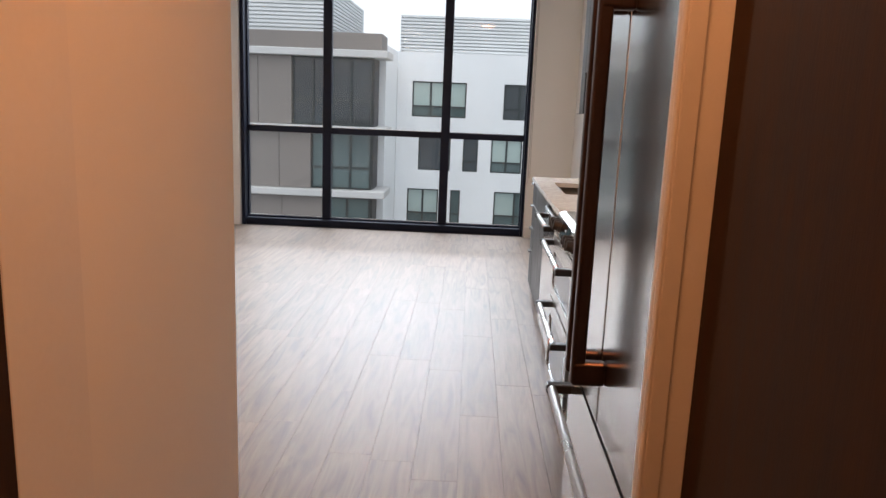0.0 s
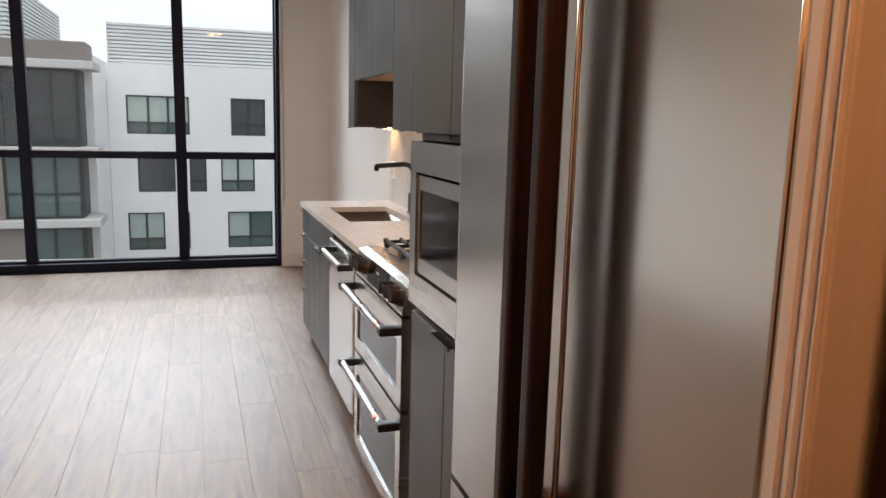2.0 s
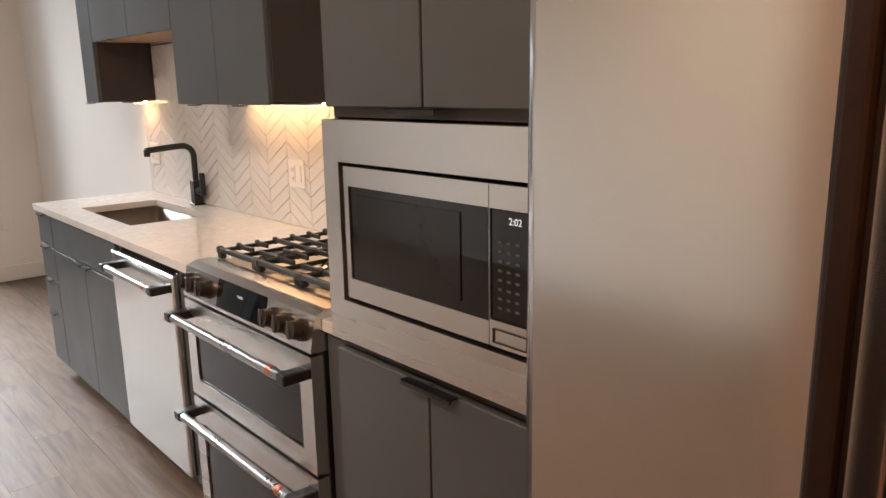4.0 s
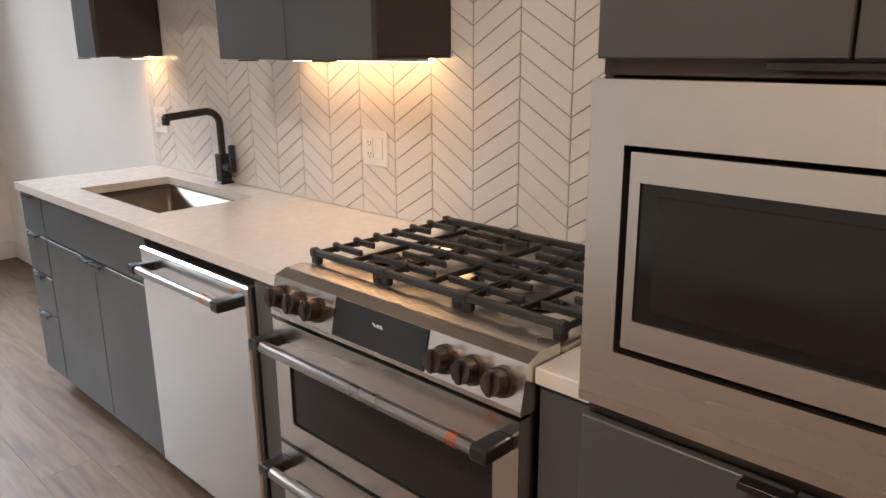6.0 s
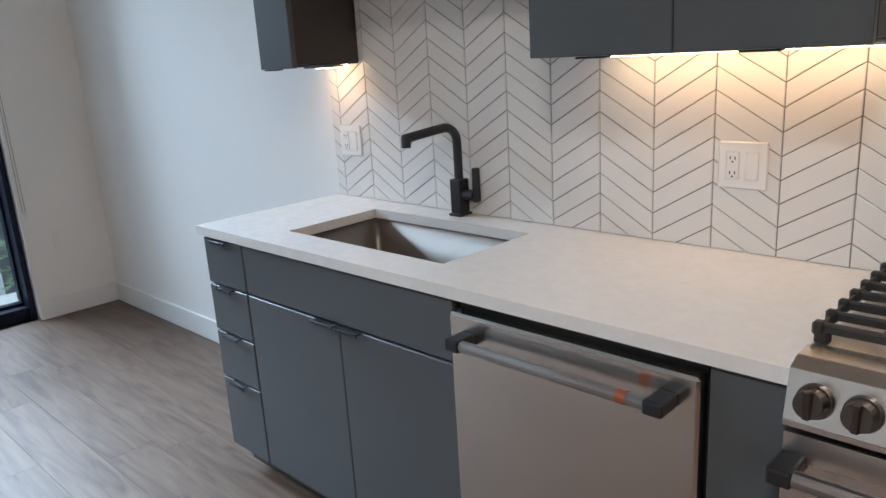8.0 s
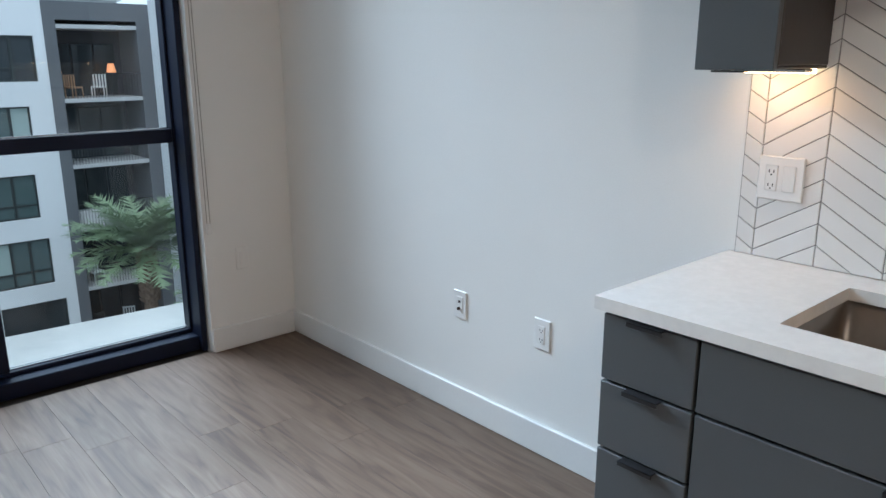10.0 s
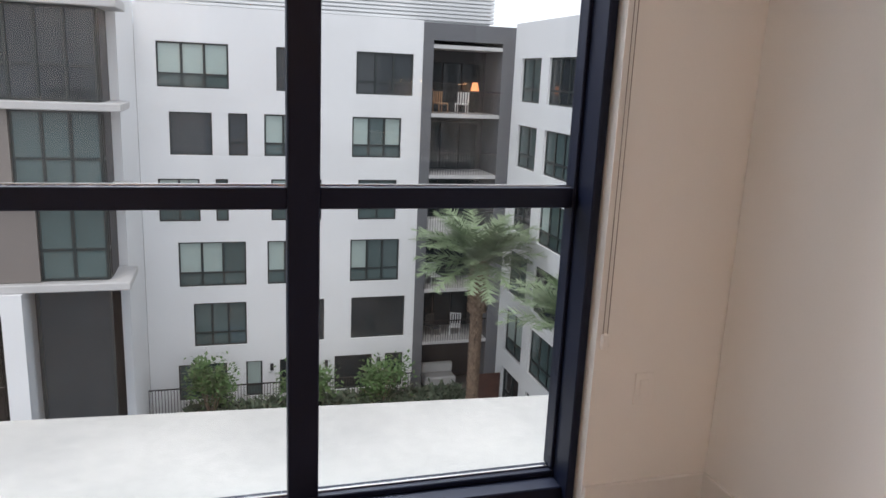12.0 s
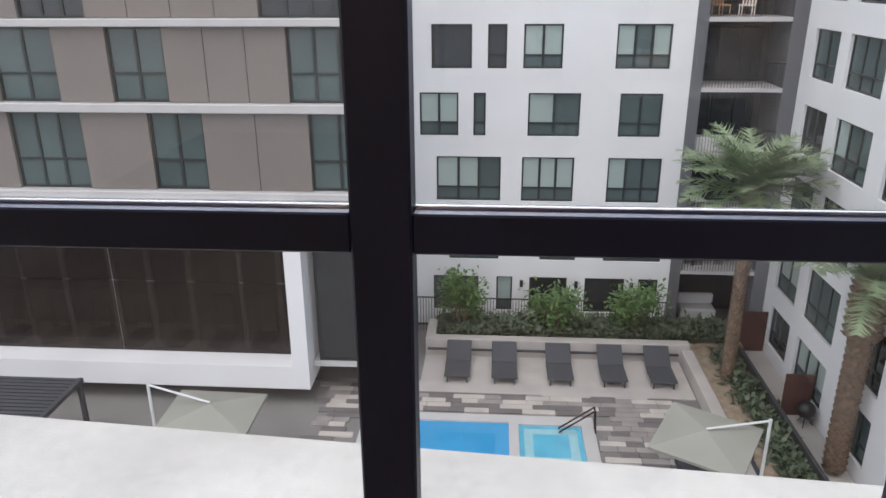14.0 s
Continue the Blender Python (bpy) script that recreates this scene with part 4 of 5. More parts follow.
for i, (x, h, w) in enumerate(((-0.6, 2.3, 1.5), (3.3, 1.8, 1.8), (6.6, 2.1, 1.7))):
    shrub(x, 37.6, GZ + 0.55, h, w, 50 + i)
rnd = random.Random(8)
v, f = leafy(9000, lambda r: Vector((r.uniform(-1.5, 10.5), r.uniform(36.9, 38.5), GZ + 0.55 + abs(r.gauss(0, 0.2)))), 0.26, rnd)
tagged(leaf_object("hedge", v, f, GRASSY), "low grey-green hedge planting along the planter", "plants", "", "stuff")
v, f = leafy(2200, lambda r: Vector((r.gauss(10.1, 0.25), r.uniform(26, 36.5), GZ + 0.35 + abs(r.gauss(0, 0.15)))), 0.26, rnd)
tagged(leaf_object("ground_planting", v, f, GRASSY), "low green planting beside the walkway", "plants", "", "stuff")


def palm(x, y, h, spread, fronds, seed, r0):
    """A date palm: ringed tapering trunk and arching feather fronds."""
    rnd = random.Random(seed)
    o = thing("palm_tree", "tall date palm with arching grey-green fronds", "palm tree", "courtyard palms")
    z0 = GZ + 0.34
    bm = bmesh.new()
    n = 26
    for i in range(n):
        a, b = z0 - 0.02 + h * i / n, z0 + h * (i + 1) / n
        k = 1.3 if i > n - 8 else 0.85
        tube(bm, (x, y, a), (x, y, b + 0.03), r0 * k * 0.92, r0 * k * 1.0, n=12)
        # cut frond stubs, staggered ring by ring
        for row in (0.25, 0.75):
            for q in range(11):
                th = (q + (0.5 if row > 0.5 else 0.0) + 0.13 * rnd.random()) * 6.2832 / 11
                rr_ = r0 * k
                hd = Vector((math.cos(th), math.sin(th), 0))
                sd = Vector((-math.sin(th), math.cos(th), 0)) * rr_ * 0.27
                c0 = Vector((x, y, a + (b - a) * row))
                tri = [bm.verts.new(c0 + hd * rr_ * 0.95 + sd), bm.verts.new(c0 + hd * rr_ * 0.95 - sd),
                       bm.verts.new(c0 + hd * rr_ * 0.93 - Vector((0, 0, 0.13))), bm.verts.new(c0 + hd * rr_ * 1.24 + Vector((0, 0, 0.05)))]
                for f_ in ((0, 1, 3), (1, 2, 3), (2, 0, 3)):
                    bm.faces.new([tri[w_] for w_ in f_])
    part("trunk", bm, BARK, o, "rough brown diamond-scaled trunk")
    vs, fs = [], []
    top = Vector((x, y, z0 + h))
    for i in range(fronds):
        a = i * 2.39996 + rnd.random() * 0.3
        el = rnd.uniform(0.0, 1.4)
        L = spread * rnd.uniform(0.8, 1.1)
        hd = Vector((math.cos(a), math.sin(a), 0))
        side = Vector((-math.sin(a), math.cos(a), 0))
        pts = []
        p = top.copy()
        e = el
        for s in range(13):
            pts.append(p.copy())
            p = p + (hd * math.cos(e) + Vector((0, 0, 1)) * math.sin(e)) * L / 12
            e -= (0.075 if el > 0.7 else 0.05)
        for s in range(12):
            d = (pts[s + 1] - pts[s])
            k = len(vs)
            vs += [tuple(pts[s] + side * 0.025), tuple(pts[s] - side * 0.025), tuple(pts[s + 1])]
            fs.append((k, k + 1, k + 2))
            if s < 1:
                continue
            for q in range(3):
                base = pts[s] + d * (q / 3)
                ll = 0.20 * spread * math.sin(math.pi * (s + q / 3) / 12.5) + 0.12
                for sg in (1, -1):
                    tip = base + side * sg * ll * 0.8 + d.normalized() * ll * 0.65 + Vector((0, 0, ll * rnd.uniform(-0.25, 0.35)))
                    k = len(vs)
                    vs += [tuple(base + d.normalized() * 0.042), tuple(base - d.normalized() * 0.042), tuple(tip)]
                    fs.append((k, k + 1, k + 2))
    leaf_object("crown", vs, fs, FROND, o)


palm(9.7, 34.45, 7.5, 2.9, 60, 1, 0.27)
palm(11.45, 29.1, 6.3, 2.9, 44, 2, 0.36)

# walkway and low wall beside the right wing
bm = bmesh.new()
box(bm, 11.05, 11.98, 20, 37.8, GZ - 0.05, GZ + 0.12)
structure("walkway", bm, TERRACE, "pale concrete walkway along the wing", "walkway")
bm = bmesh.new()
box(bm, 10.65, 10.78, 20, 36.5, GZ - 0.05, GZ + 0.75)
structure("low_wall", bm, CHAR, "low dark wall beside the walkway", "wall")
sc = thing("privacy_screen", "rust-brown steel privacy screens on the walkway", "screen")
slab_part("screen", (11.0, 11.97, 32.4, 32.46, GZ + 0.125, GZ + 1.75), RUST, sc)
sc = thing("privacy_screen", "rust-brown steel privacy screens on the walkway", "screen")
slab_part("screen", (10.9, 11.97, 37.2, 37.26, GZ + 0.125, GZ + 1.9), RUST, sc)
gr = thing("grill", "black covered kettle grill on the walkway", "grill")
bm = bmesh.new()
bmesh.ops.create_uvsphere(bm, u_segments=14, v_segments=8, radius=0.32, matrix=Matrix.Translation((11.6, 31.8, GZ + 0.72)))
part("kettle", bm, BLACKMETAL, gr, smooth=True)
for a in range(3):
    bm = bmesh.new()
    tube(bm, (11.6 + 0.28 * math.cos(a * 2.1), 31.8 + 0.28 * math.sin(a * 2.1), GZ + 0.12), (11.6, 31.8, GZ + 0.6), 0.02, n=6)
    part("leg", bm, BLACKMETAL, gr)


def umbrella(x, y, z, w, d, turn, drop, mast):
    """A square canopy, turned and tipped, on an arm from a mast beside it."""
    o = thing("cantilever_umbrella", "square sage canvas cantilever umbrella by the pool", "umbrella", "pool umbrellas")
    m = pose(x, y, z, rz=turn) @ pose(0, 0, 0, rx=drop)
    bm = bmesh.new()
    c = bm.verts.new((0, 0, 0.32))
    rim = [bm.verts.new((sx * w / 2, sy * d / 2, 0)) for sx, sy in ((-1, -1), (1, -1), (1, 1), (-1, 1))]
    low = [bm.verts.new(r_.co - Vector((0, 0, 0.10))) for r_ in rim]
    for i in range(4):
        j = (i + 1) % 4
        bm.faces.new((c, rim[i], rim[j]))
        bm.faces.new((rim[i], low[i], low[j], rim[j]))
    bmesh.ops.transform(bm, matrix=m, verts=bm.verts)
    cn = part("canopy", bm, CANVAS, o)
    for sx, sy in ((-1, -1), (1, -1), (1, 1), (-1, 1)):
        bm = bmesh.new()
        tube(bm, m @ Vector((0, 0, 0.27)), m @ Vector((sx * w * 0.49, sy * d * 0.49, -0.03)), 0.018, n=6)
        part("rib", bm, LOUVRE, cn)
    top = z + 0.62
    bm = bmesh.new()
    tube(bm, (*mast, GZ), (*mast, top), 0.05, n=10)
    part("mast", bm, LOUVRE, o)
    bm = bmesh.new()
    tube(bm, (*mast, top - 0.05), m @ Vector((0, 0, 0.35)), 0.035, n=10)
    part("arm", bm, LOUVRE, o)
    bm = bmesh.new()
    box(bm, mast[0] - 0.45, mast[0] + 0.45, mast[1] - 0.45, mast[1] + 0.45, GZ - 0.02, GZ + 0.08, bev=0.02)
    part("base_plate", bm, CHAR, o)


umbrella(6.85, 27.35, -10.95, 2.6, 2.1, -31, 12, (8.6, 27.45))
umbrella(-7.72, 27.8, -10.95, 2.8, 2.1, -2, 4, (-9.85, 28.3))

# dark lounge seat in the umbrella's shade
ls = thing("lounge_seat", "dark grey outdoor lounge seat in the umbrella's shade", "sofa")
slab_part("seat", (6.7, 9.1, 28.2, 29.3, GZ, GZ + 0.42), LOUNGE, ls, bev=0.05)
slab_part("backrest", (6.7, 9.1, 29.31, 29.6, GZ, GZ + 0.8), LOUNGE, ls, bev=0.05)

# slatted shade roof on posts
pg = thing("pergola", "dark grey slatted shade roof on square posts", "pergola")
for x in (-19.9, -12.68):
    for y in (24.6, 29.25):
        slab_part("post", (x - 0.07, x + 0.07, y - 0.07, y + 0.07, GZ - 0.05, -11.02), CHAR, pg, bev=0.01)
for x in (-19.9, -12.68):
    slab_part("beam", (x - 0.08, x + 0.08, 24.4, 29.4, -11.02, -10.86), CHAR, pg, bev=0.01)
for k in range(25):
    slab_part("slat", (-19.8, -12.77, 24.5 + k * 0.2, 24.64 + k * 0.2, -10.98, -10.92), LOUNGE, pg, bev=0.0)

# fence at the white building's foot
fe = thing("fence", "black metal picket fence along the planter", "fence")
bm = bmesh.new()
for z in (GZ + 0.25, GZ + 1.55):
    box(bm, -3.3, 8.3, 38.62, 38.66, z, z + 0.05)
part("rail", bm, BLACKMETAL, fe)
picket = bmesh.new()
box(picket, -0.012, 0.012, -0.012, 0.012, GZ - 0.05, GZ + 1.6)
pm = finish("picket", picket, BLACKMETAL)
for i in range(94):
    p = new("picket", pm)
    p.location = (-3.28 + i * 0.123, 38.60, 0)
    p.parent = fe

# ---- white building ----
wb = thing("apartment_building", "white stucco apartment building with dark-framed windows", "building")
flat = lambda u, d, z: (u, d, z)
R = []
G_, T_, D_, P_ = "green", "teal", "dark", "plain"
rows = (
    ((2.32, 0.58), ((-2.29, 0.42, G_), (2.28, 3.87, D_), (5.55, 8.0, D_))),
    ((-0.37, -2.09), ((-1.9, -0.27, P_), (0.36, 1.12, D_), (1.78, 3.34, G_), (5.42, 7.55, G_))),
    ((-3.05, -4.82), ((-2.41, -0.81, G_), (-0.19, 0.31, G_), (2.04, 4.15, G_), (5.72, 7.42, T_))),
    ((-5.7, -7.62), ((-1.73, 0.98, G_), (1.86, 4.03, G_), (5.42, 7.62, G_))),
    ((-8.36, -10.3), ((-1.2, 0.96, T_), (2.75, 4.3, D_), (5.5, 7.96, P_))),
    ((-11.1, -12.75), ((-1.9, 0.1, T_), (0.9, 1.6, G_), (2.35, 4.0, P_), (4.78, 6.5, P_), (7.1, 7.95, D_))),
)
for (zt, zb), ws in rows:
    for a, b, st in ws:
        R.append((a, b, zb, zt, st))
bm = bmesh.new()
holed_wall(bm, -3.05, 8.4, GZ - 0.05, 3.72, YW, YW + 0.35, [r_[:4] for r_ in R], flat)
part("wall", bm, STUCCO, wb, "white stucco wall")
bm = bmesh.new()
box(bm, -3.05, 12.75, YW + 2.4, YW + 9, GZ - 0.05, 3.6)
box(bm, -3.05, 8.4, YW + 0.36, YW + 2.4, 3.45, 3.6)
part("core", bm, STUCCO, wb)
for a, b, zb, zt, st in R:
    facade_window(wb, a, b, zb, zt, YW + 0.10, flat, st)
# balcony bay
bm = bmesh.new()
box(bm, 8.4, 8.86, YW - 0.02, YW + 2.4, GZ - 0.05, 3.66)
box(bm, 12.0, 12.75, YW - 0.02, YW + 2.4, GZ - 0.05, 3.66)
box(bm, 8.86, 12.0, YW - 0.02, YW + 2.4, 2.95, 3.66)
part("bay_frame", bm, BAYGREY, wb, "charcoal frame of the balcony bay")
bm = bmesh.new()
box(bm, 8.862, 11.998, YW + 2.2, YW + 2.395, GZ, 2.95)
part("bay_back", bm, CHAR, wb)
for i, z in enumerate((2.78, -0.13, -2.82, -5.5, -8.1, -10.65)):
    bm = bmesh.new()
    box(bm, 8.862, 11.998, YW - 0.01, YW + 2.19, z - 0.16, z)
    bc = part("balcony", bm, SLAB, wb, "pale balcony slab edge")
    if i:
        bm = bmesh.new()
        box(bm, 8.87, 11.99, YW + 0.02, YW + 0.04, z + 0.95, z + 1.0)
        for k in range(26):
            box(bm, 8.90 + k * 0.12, 8.915 + k * 0.12, YW + 0.022, YW + 0.038, z, z + 0.95)
        part("railing", bm, BLACKMETAL, bc, "thin dark balcony railing")
        for a in (9.0, 9.92, 10.84):
            bm = bmesh.new()
            box(bm, a, a + 0.86, YW + 2.12, YW + 2.19, z + 0.02, z + 2.2, bev=0.02)
            part("glass_door", bm, EXTGLASS, bc)
for z, x, m_ in ((-0.13, 9.0, BULB), (-0.13, 11.2, BULB)):
    lamp = thing("porch_lamp", "small glowing amber lamp on the balcony", "lamp", "balcony lamps")
    bm = bmesh.new()
    tube(bm, (x, YW + 1.2, z), (x, YW + 1.2, z + 1.0), 0.03, n=8)
    part("stand", bm, CHAR, lamp)
    bm = bmesh.new()
    tube(bm, (x, YW + 1.2, z + 1.0), (x, YW + 1.2, z + 1.38), 0.20, 0.12, n=14)
    part("shade", bm, m_, lamp, "glowing amber shade")
so_ = thing("sofa", "white outdoor sofa on the ground-floor patio", "sofa")
slab_part("seat", (9.3, 10.9, YW + 0.9, YW + 1.7, GZ, GZ + 0.5), PLASTIC, so_, bev=0.06)
slab_part("backrest", (9.3, 10.9, YW + 1.55, YW + 1.8, GZ + 0.5, GZ + 1.0), PLASTIC, so_, bev=0.06)
so_ = thing("sofa", "pale outdoor bench on the balcony", "sofa")
slab_part("seat", (8.9, 10.6, YW + 0.5, YW + 1.1, -5.5, -4.9), PLASTIC, so_, bev=0.04)
def patio_chair(x, y, z, turn, material, label):
    o = thing("patio_chair", label, "chair", "balcony chairs")
    bm = bmesh.new()
    box(bm, -0.27, 0.27, -0.26, 0.26, 0.38, 0.45, bev=0.02)
    part("seat", bm, material, o)
    bm = bmesh.new()
    for k in range(5):
        box(bm, -0.26 + k * 0.115, -0.20 + k * 0.115, 0.24, 0.28, 0.45, 0.92)
    box(bm, -0.27, 0.27, 0.235, 0.285, 0.92, 0.98)
    part("backrest", bm, material, o)
    for lx in (-0.24, 0.24):
        for ly in (-0.23, 0.23):
            bm = bmesh.new()
            tube(bm, (lx, ly, 0), (lx, ly, 0.385), 0.02, n=6)
            part("leg", bm, material, o)
    o.matrix_basis = pose(x, y, z, rz=turn)


for x, z, turn, m_, lb in ((9.5, -0.13, 20, OAK_WARMLIT, "wooden slatted chair on the balcony"), (10.5, -0.13, -30, PLASTIC, "white slatted chair on the balcony"),
                           (9.5, -8.1, 15, LOUVRE, "pale slatted chair on the balcony"), (9.6, -10.65, 25, CHAR, "dark slatted chair on the balcony"),
                           (10.7, -10.65, -20, LOUVRE, "pale slatted chair on the balcony")):
    patio_chair(x, YW + 0.85, z, turn, m_, lb)
# wall lamps between the ground-floor doors
for x in (2.0, 4.4, 6.8):
    wlp = thing("wall_lamp", "small black box wall lamp on the stucco", "lamp", "facade wall lamps")
    slab_part("housing", (x - 0.07, x + 0.07, YW - 0.12, YW - 0.001, -11.55, -11.25), BLACKMETAL, wlp)


def louvre_screen(name, label, x0, x1, y0, y1, z0, z1):
    o = thing(name, label, "screen")
    bm = bmesh.new()
    box(bm, x0 + 0.15, x1 - 0.15, y0 + 0.15, y1 - 0.15, z0, z1 - 0.05)
    part("backing", bm, LOUVRE, o)
    z = z0 + 0.25
    while z < z1:
        bm = bmesh.new()
        box(bm, x0, x1, y0, y1, z, z + 0.11)
        part("slat", bm, LOUVRE, o)
        z += 0.165


louvre_screen("roof_louvre", "pale grey louvred screen round the roof plant", -3.1, 12.0, YW + 1.4, YW + 8, 3.6, 5.62)

# right wing
rw = thing("apartment_building", "white stucco wing with tall dark-framed windows", "building")
WX = 12.0
side = lambda u, d, z: (WX + d, u, z)
R = []
for (zt, zb), _w in rows:
    for a, b in ((35.1, 37.1), (31.8, 34.35), (28.6, 30.8), (25.3, 27.4)):
        R.append((a, b, zb, zt))
bm = bmesh.new()
holed_wall(bm, 12.0, 37.95, GZ - 0.05, 3.72, 0, 0.35, R, side)
part("wall", bm, STUCCO, rw)
bm = bmesh.new()
box(bm, WX + 1.0, WX + 9, 12.0, 37.95, GZ - 0.05, 3.6)
box(bm, WX + 0.36, WX + 1.0, 37.7, 37.95, GZ - 0.05, 3.6)
box(bm, WX + 0.36, WX + 1.0, 12.0, 37.69, 3.45, 3.6)
part("core", bm, STUCCO, rw)
for i, (a, b, zb, zt) in enumerate(R):
    facade_window(rw, a, b, zb, zt, 0.10, side, ("teal", "green", "dark", "teal")[(i * 7 // 3) % 4])

# ---- grey building ----
gb = thing("apartment_building", "taupe-clad apartment building with pale floor bands", "building")
YG = 32.6
bm = bmesh.new()
box(bm, -34, -3.35, YG + 0.5, 47, -5.6, 3.0)
box(bm, -34, -3.35, YG + 3.0, 47, GZ - 0.05, -5.6)
part("core", bm, CHAR, gb)
bm = bmesh.new()
box(bm, -3.35, -3.06, 34.6, 39.44, GZ - 0.05, 3.7)
part("side_wall", bm, STUCCO, gb, "white stucco side wall")
bands = ((3.0, 3.3), (-0.03, 0.22), (-2.72, -2.42), (-5.62, -5.36))
for z0, z1 in bands:
    bm = bmesh.new()
    box(bm, -34, -2.75, YG - 0.25, 34.5, z0, z1, bev=0.03)
    part("floor_band", bm, SLAB, gb, "pale projecting floor band")
bm = bmesh.new()
box(bm, -34, -3.0, YG - 0.05, 34.4, 3.305, 3.97, bev=0.02)
part("parapet", bm, PANEL, gb)
levels = ((0.225, 2.995, ((-6.7, -3.4), (-14.5, -12.3), (-20, -17))),
          (-2.415, -0.035, ((-5.9, -3.4), (-11.75, -9.9), (-15.6, -13.55), (-20, -17.5))),
          (-5.355, -2.725, ((-5.35, -3.4), (-10.72, -8.9), (-15.53, -13.03), (-20, -17.8))))
for z0, z1, ws in levels:
    ws = sorted(ws)
    xs = [-34.0]
    for a, b in ws:
        # cladding panels up to this window
        n = max(1, round((a - xs[-1]) / 1.55))
        for k in range(n):
            p0, p1 = xs[-1] + (a - xs[-1]) * k / n, xs[-1] + (a - xs[-1]) * (k + 1) / n
            slab_part("cladding_panel", (p0 + 0.012, p1 - 0.012, YG, YG + 0.45, z0 + 0.01, z1 - 0.01), PANEL, gb, bev=0.0)
        facade_window(gb, a, b, z0 + 0.02, z1 - 0.02, YG + 0.12, flat, "dark" if z0 > 0 else "teal", sash=0.38)
        xs.append(b)
    # glazed corner turning the side
    facade_window(gb, YG + 0.2, 34.4, z0 + 0.02, z1 - 0.02, 0.0, lambda u, d, z: (-3.36 - d, u, z), "dark" if z0 > 0 else "teal", sash=0.38)
# white framed amenity block below
bm = bmesh.new()
holed_wall(bm, -34, -5.85, -12.75, -5.63, YG - 0.4, YG + 1.2, [(-33.4, -6.45, -11.85, -6.25)], flat)
part("white_frame", bm, STUCCO, gb, "white projecting frame round the gym glazing")
n = 4
for k in range(n):
    a, b = -33.4 + k * 26.95 / n, -33.4 + (k + 1) * 26.95 / n
    for z0, z1 in ((-11.84, -9.0), (-8.97, -6.26)):
        slab_part("glass_panel", (a + 0.02, b - 0.02, YG + 0.55, YG + 0.60, z0, z1), GYMGLASS, gb, "dark tinted glass", bev=0)
bm = bmesh.new()
box(bm, -33.4, -6.45, YG + 0.62, YG + 2.99, -12.05, -11.86)
part("gym_floor", bm, TERRACE, gb)
rg2 = random.Random(17)
for k in range(17):
    x = -32.6 + k * 1.6 + rg2.uniform(-0.3, 0.3)
    w = rg2.choice((0.04, 0.06, 0.10))
    slab_part("column", (x - w, x + w, YG + 0.85, YG + 1.05, -11.855, -6.3), SLAB if k % 3 else STUCCO, gb, bev=0.01)
slab_part("gym_wall", (-33.3, -6.6, YG + 2.9, YG + 2.98, -11.855, -6.3), CHAR, gb, bev=0.0)
for k in range(11):
    x = -24.5 + k * 1.65
    ex = thing("exercise_machine", "dark treadmill standing behind the tinted gym glass", "treadmill", "gym machines")
    slab_part("deck", (x - 0.38, x + 0.38, YG + 0.8, YG + 2.0, -11.855, -11.62), LOUNGE, ex, bev=0.02)
    for dx in (-0.36, 0.36):
        slab_part("upright", (x + dx - 0.05, x + dx + 0.05, YG + 1.8, YG + 1.9, -11.62, -10.35), CHAR, ex, bev=0.01)
    slab_part("console", (x - 0.42, x + 0.42, YG + 1.72, YG + 1.9, -10.35, -10.0), LOUNGE, ex, bev=0.03)
facade_window(gb, -5.6, -3.4, -11.9, -5.64, YG + 0.3, flat, "plain")
bm = bmesh.new()
box(bm, -5.8, -3.3, YG + 0.2, 34.4, -12.1, -11.91)
part("lower_band", bm, SLAB, gb)
bm = bmesh.new()
box(bm, -3.95, -3.55, YG + 0.3, YG + 0.7, GZ - 0.05, -12.11)
part("column", bm, SLAB, gb, "pale square column")
bm = bmesh.new()
box(bm, -34, -5.9, YG + 1.5, YG + 1.6, GZ - 0.05, -12.3)
part("undercroft_wall", bm, CHAR, gb)
louvre_screen("roof_louvre", "pale grey louvred screen on the grey building's roof", -34, -5.9, 35.0, 47.0, 3.4, 6.35)

# ---- pieces of the floor and the backsplash ----
PW, PL = 0.182, 1.22
plank_bm = bmesh.new()
box(plank_bm, -PW / 2 + 0.0003, PW / 2 - 0.0003, -PL / 2 + 0.0003, PL / 2 - 0.0003, -0.011, 0.0, bev=0.0006)
plank_mesh = finish("plank", plank_bm, FLOORWOOD)
rng = random.Random(4)
for i in range(23):
    x = X_WALL - PW * (i + 0.5)
    start = (3.0 if x > 1.45 else -0.55) if x > X_HALL - 0.1 else Y_HALL - 0.12
    y = start - rng.random() * PL
    while y < Y_WIN + 0.02:
        y0, y1 = max(y, start), min(y + PL, Y_WIN + 0.022)
        if y1 > y0 + 0.05:
            full = abs(y1 - y0 - PL) < 1e-4
            if full:
                me = plank_mesh
            else:
                b = bmesh.new()
                L = (y1 - y0) / 2
                box(b, -PW / 2 + 0.0003, PW / 2 - 0.0003, -L + 0.0003, L - 0.0003, -0.011, 0.0, bev=0.0006)
                me = finish("plank", b, FLOORWOOD)
            ob = new("plank", me)
            ob.location = (x, (y0 + y1) / 2, 0)
            ob.parent = floor
        y += PL

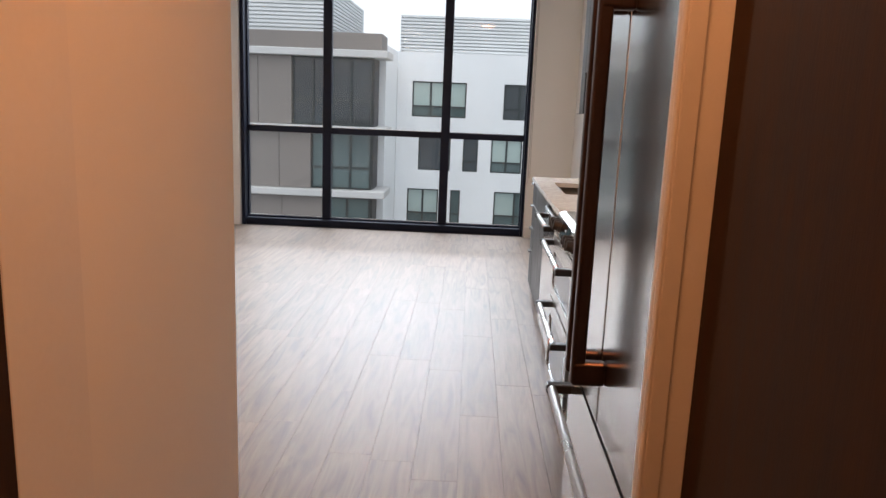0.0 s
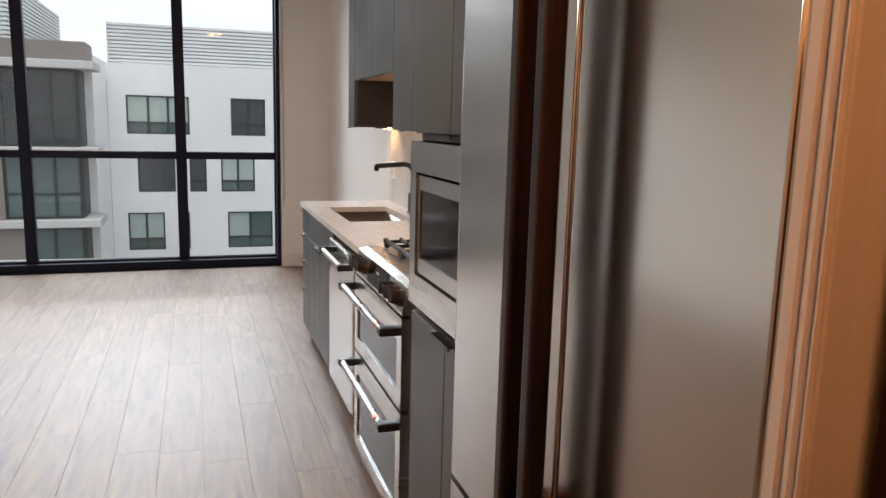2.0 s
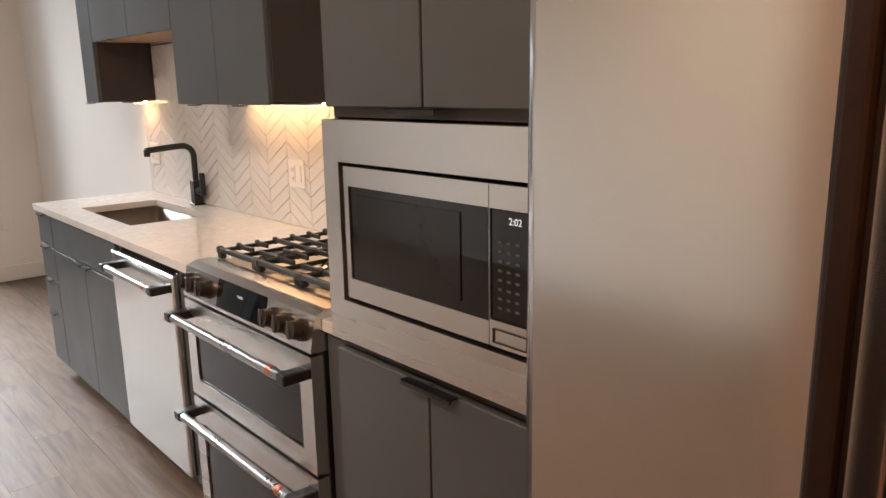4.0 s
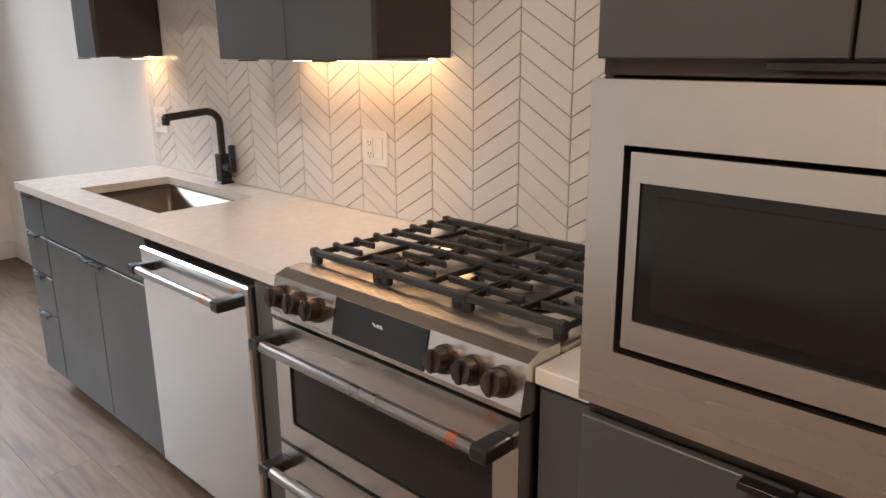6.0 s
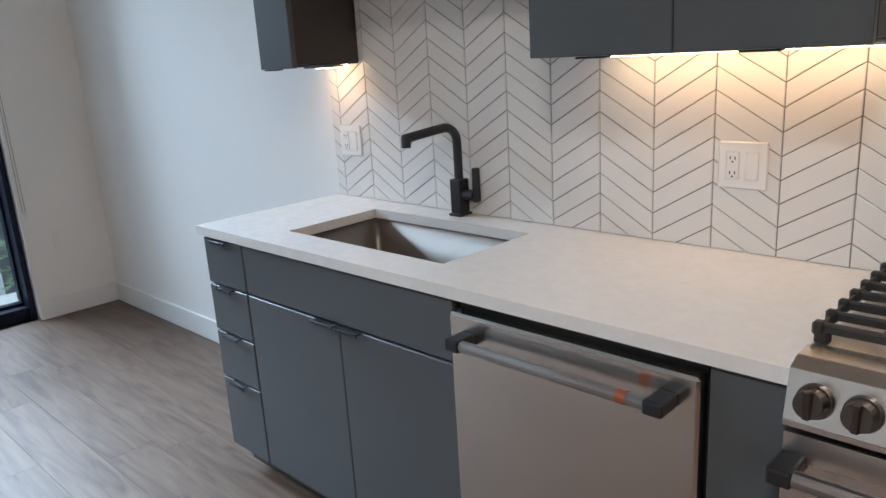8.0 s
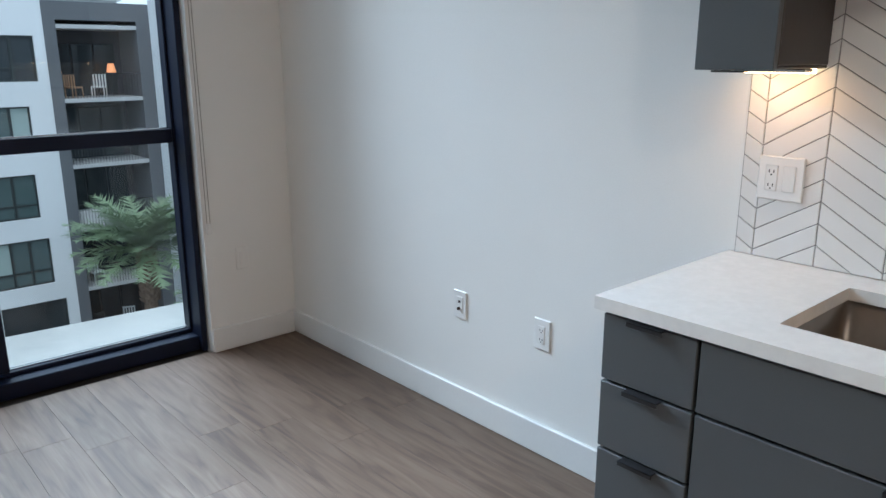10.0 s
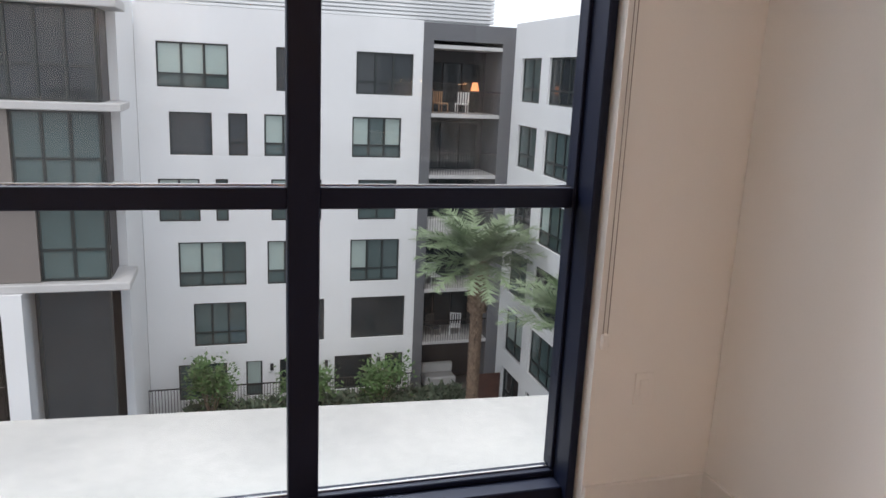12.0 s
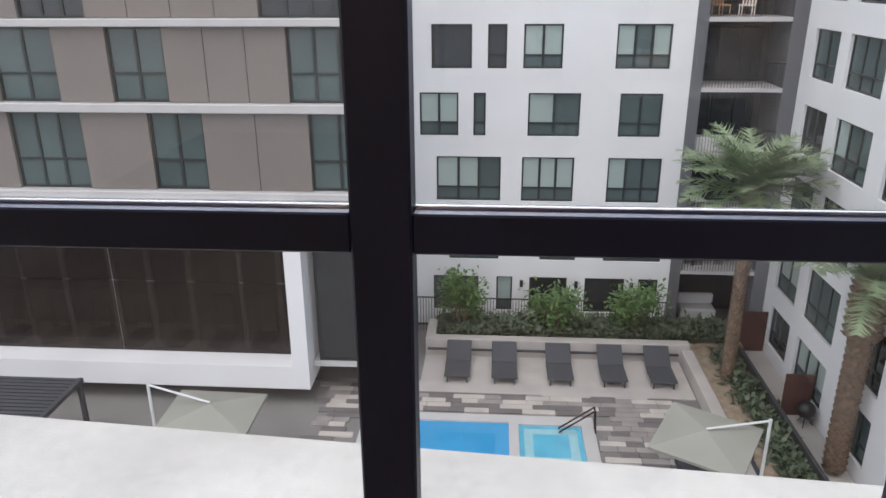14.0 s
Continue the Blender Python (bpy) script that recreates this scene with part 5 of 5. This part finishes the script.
# chevron backsplash: grout bed, then each tile
bs = thing("backsplash", "white glazed chevron tile backsplash with grey grout", "backsplash")
bm = bmesh.new()
box(bm, X_WALL - 0.006, X_WALL - 0.0005, 4.673, 7.474, 0.9155, 1.70)
box(bm, X_WALL - 0.006, X_WALL - 0.0005, 4.673, 5.55, 1.70, 1.845)
part("grout", bm, GROUT, bs, "grey grout bed")
CW, PH, RISE, GAP = 0.1625, 0.0565, 0.098, 0.0014
shapes = {}


def tile_mesh(up, w0, w1, zlo, zhi):
    """One slanted tile between the fractions w0 and w1 of its column, cut level at zlo and zhi."""
    key = (up, round(w0, 3), round(w1, 3), zlo, zhi)
    if key in shapes:
        return shapes[key]
    ya, yb = -CW / 2 + GAP + w0 * CW, CW / 2 - GAP - (1 - w1) * CW
    k = RISE / CW * up
    poly = [(ya, k * ya - PH / 2 + GAP), (yb, k * yb - PH / 2 + GAP), (yb, k * yb + PH / 2 - GAP), (ya, k * ya + PH / 2 - GAP)]
    for lim, sgn in ((zlo, 1), (zhi, -1)):
        if lim is None:
            continue
        out = []
        for i, p in enumerate(poly):
            q2 = poly[(i + 1) % len(poly)]
            ip, iq = sgn * (p[1] - lim) >= 0, sgn * (q2[1] - lim) >= 0
            if ip:
                out.append(p)
            if ip != iq:
                t = (lim - p[1]) / (q2[1] - p[1])
                out.append((p[0] + t * (q2[0] - p[0]), lim))
        poly = out
        if len(poly) < 3:
            shapes[key] = None
            return None
    b = bmesh.new()
    back = [b.verts.new((0, y, z)) for y, z in poly]
    cy, cz = sum(p[0] for p in poly) / len(poly), sum(p[1] for p in poly) / len(poly)
    edge = [b.verts.new((-0.004, y, z)) for y, z in poly]
    front = [b.verts.new((-0.005, y + (cy - y) * 0.02, z + (cz - z) * 0.04)) for y, z in poly]
    n = len(poly)
    for i in range(n):
        j = (i + 1) % n
        b.faces.new((back[i], back[j], edge[j], edge[i]))
        b.faces.new((edge[i], edge[j], front[j], front[i]))
    b.faces.new(front)
    bmesh.ops.recalc_face_normals(b, faces=b.faces)
    shapes[key] = finish("tile", b, TILE)
    return shapes[key]


for c in range(-4, 14):
    yc = 5.31 + CW * (c + 0.5)
    up = -1 if c % 2 == 0 else 1
    w0 = max(0.0, (4.675 - (yc - CW / 2)) / CW)
    w1 = min(1.0, (7.472 - (yc - CW / 2)) / CW)
    if w1 - w0 < 0.08:
        continue
    ztop = 1.84 if yc < 5.5 else 1.69
    for r in range(-1, 24):
        zc = 0.8957 + r * PH
        if zc - 0.08 > ztop:
            break
        lo = 0.9165 - zc if zc - 0.08 < 0.9165 else None
        hi = ztop - zc if zc + 0.08 > ztop else None
        me = tile_mesh(up, w0, w1, None if lo is None else round(lo, 4), None if hi is None else round(hi, 4))
        if me is None:
            continue
        ob = new("tile", me)
        ob.location = (X_WALL - 0.006, yc, zc)
        ob.parent = bs
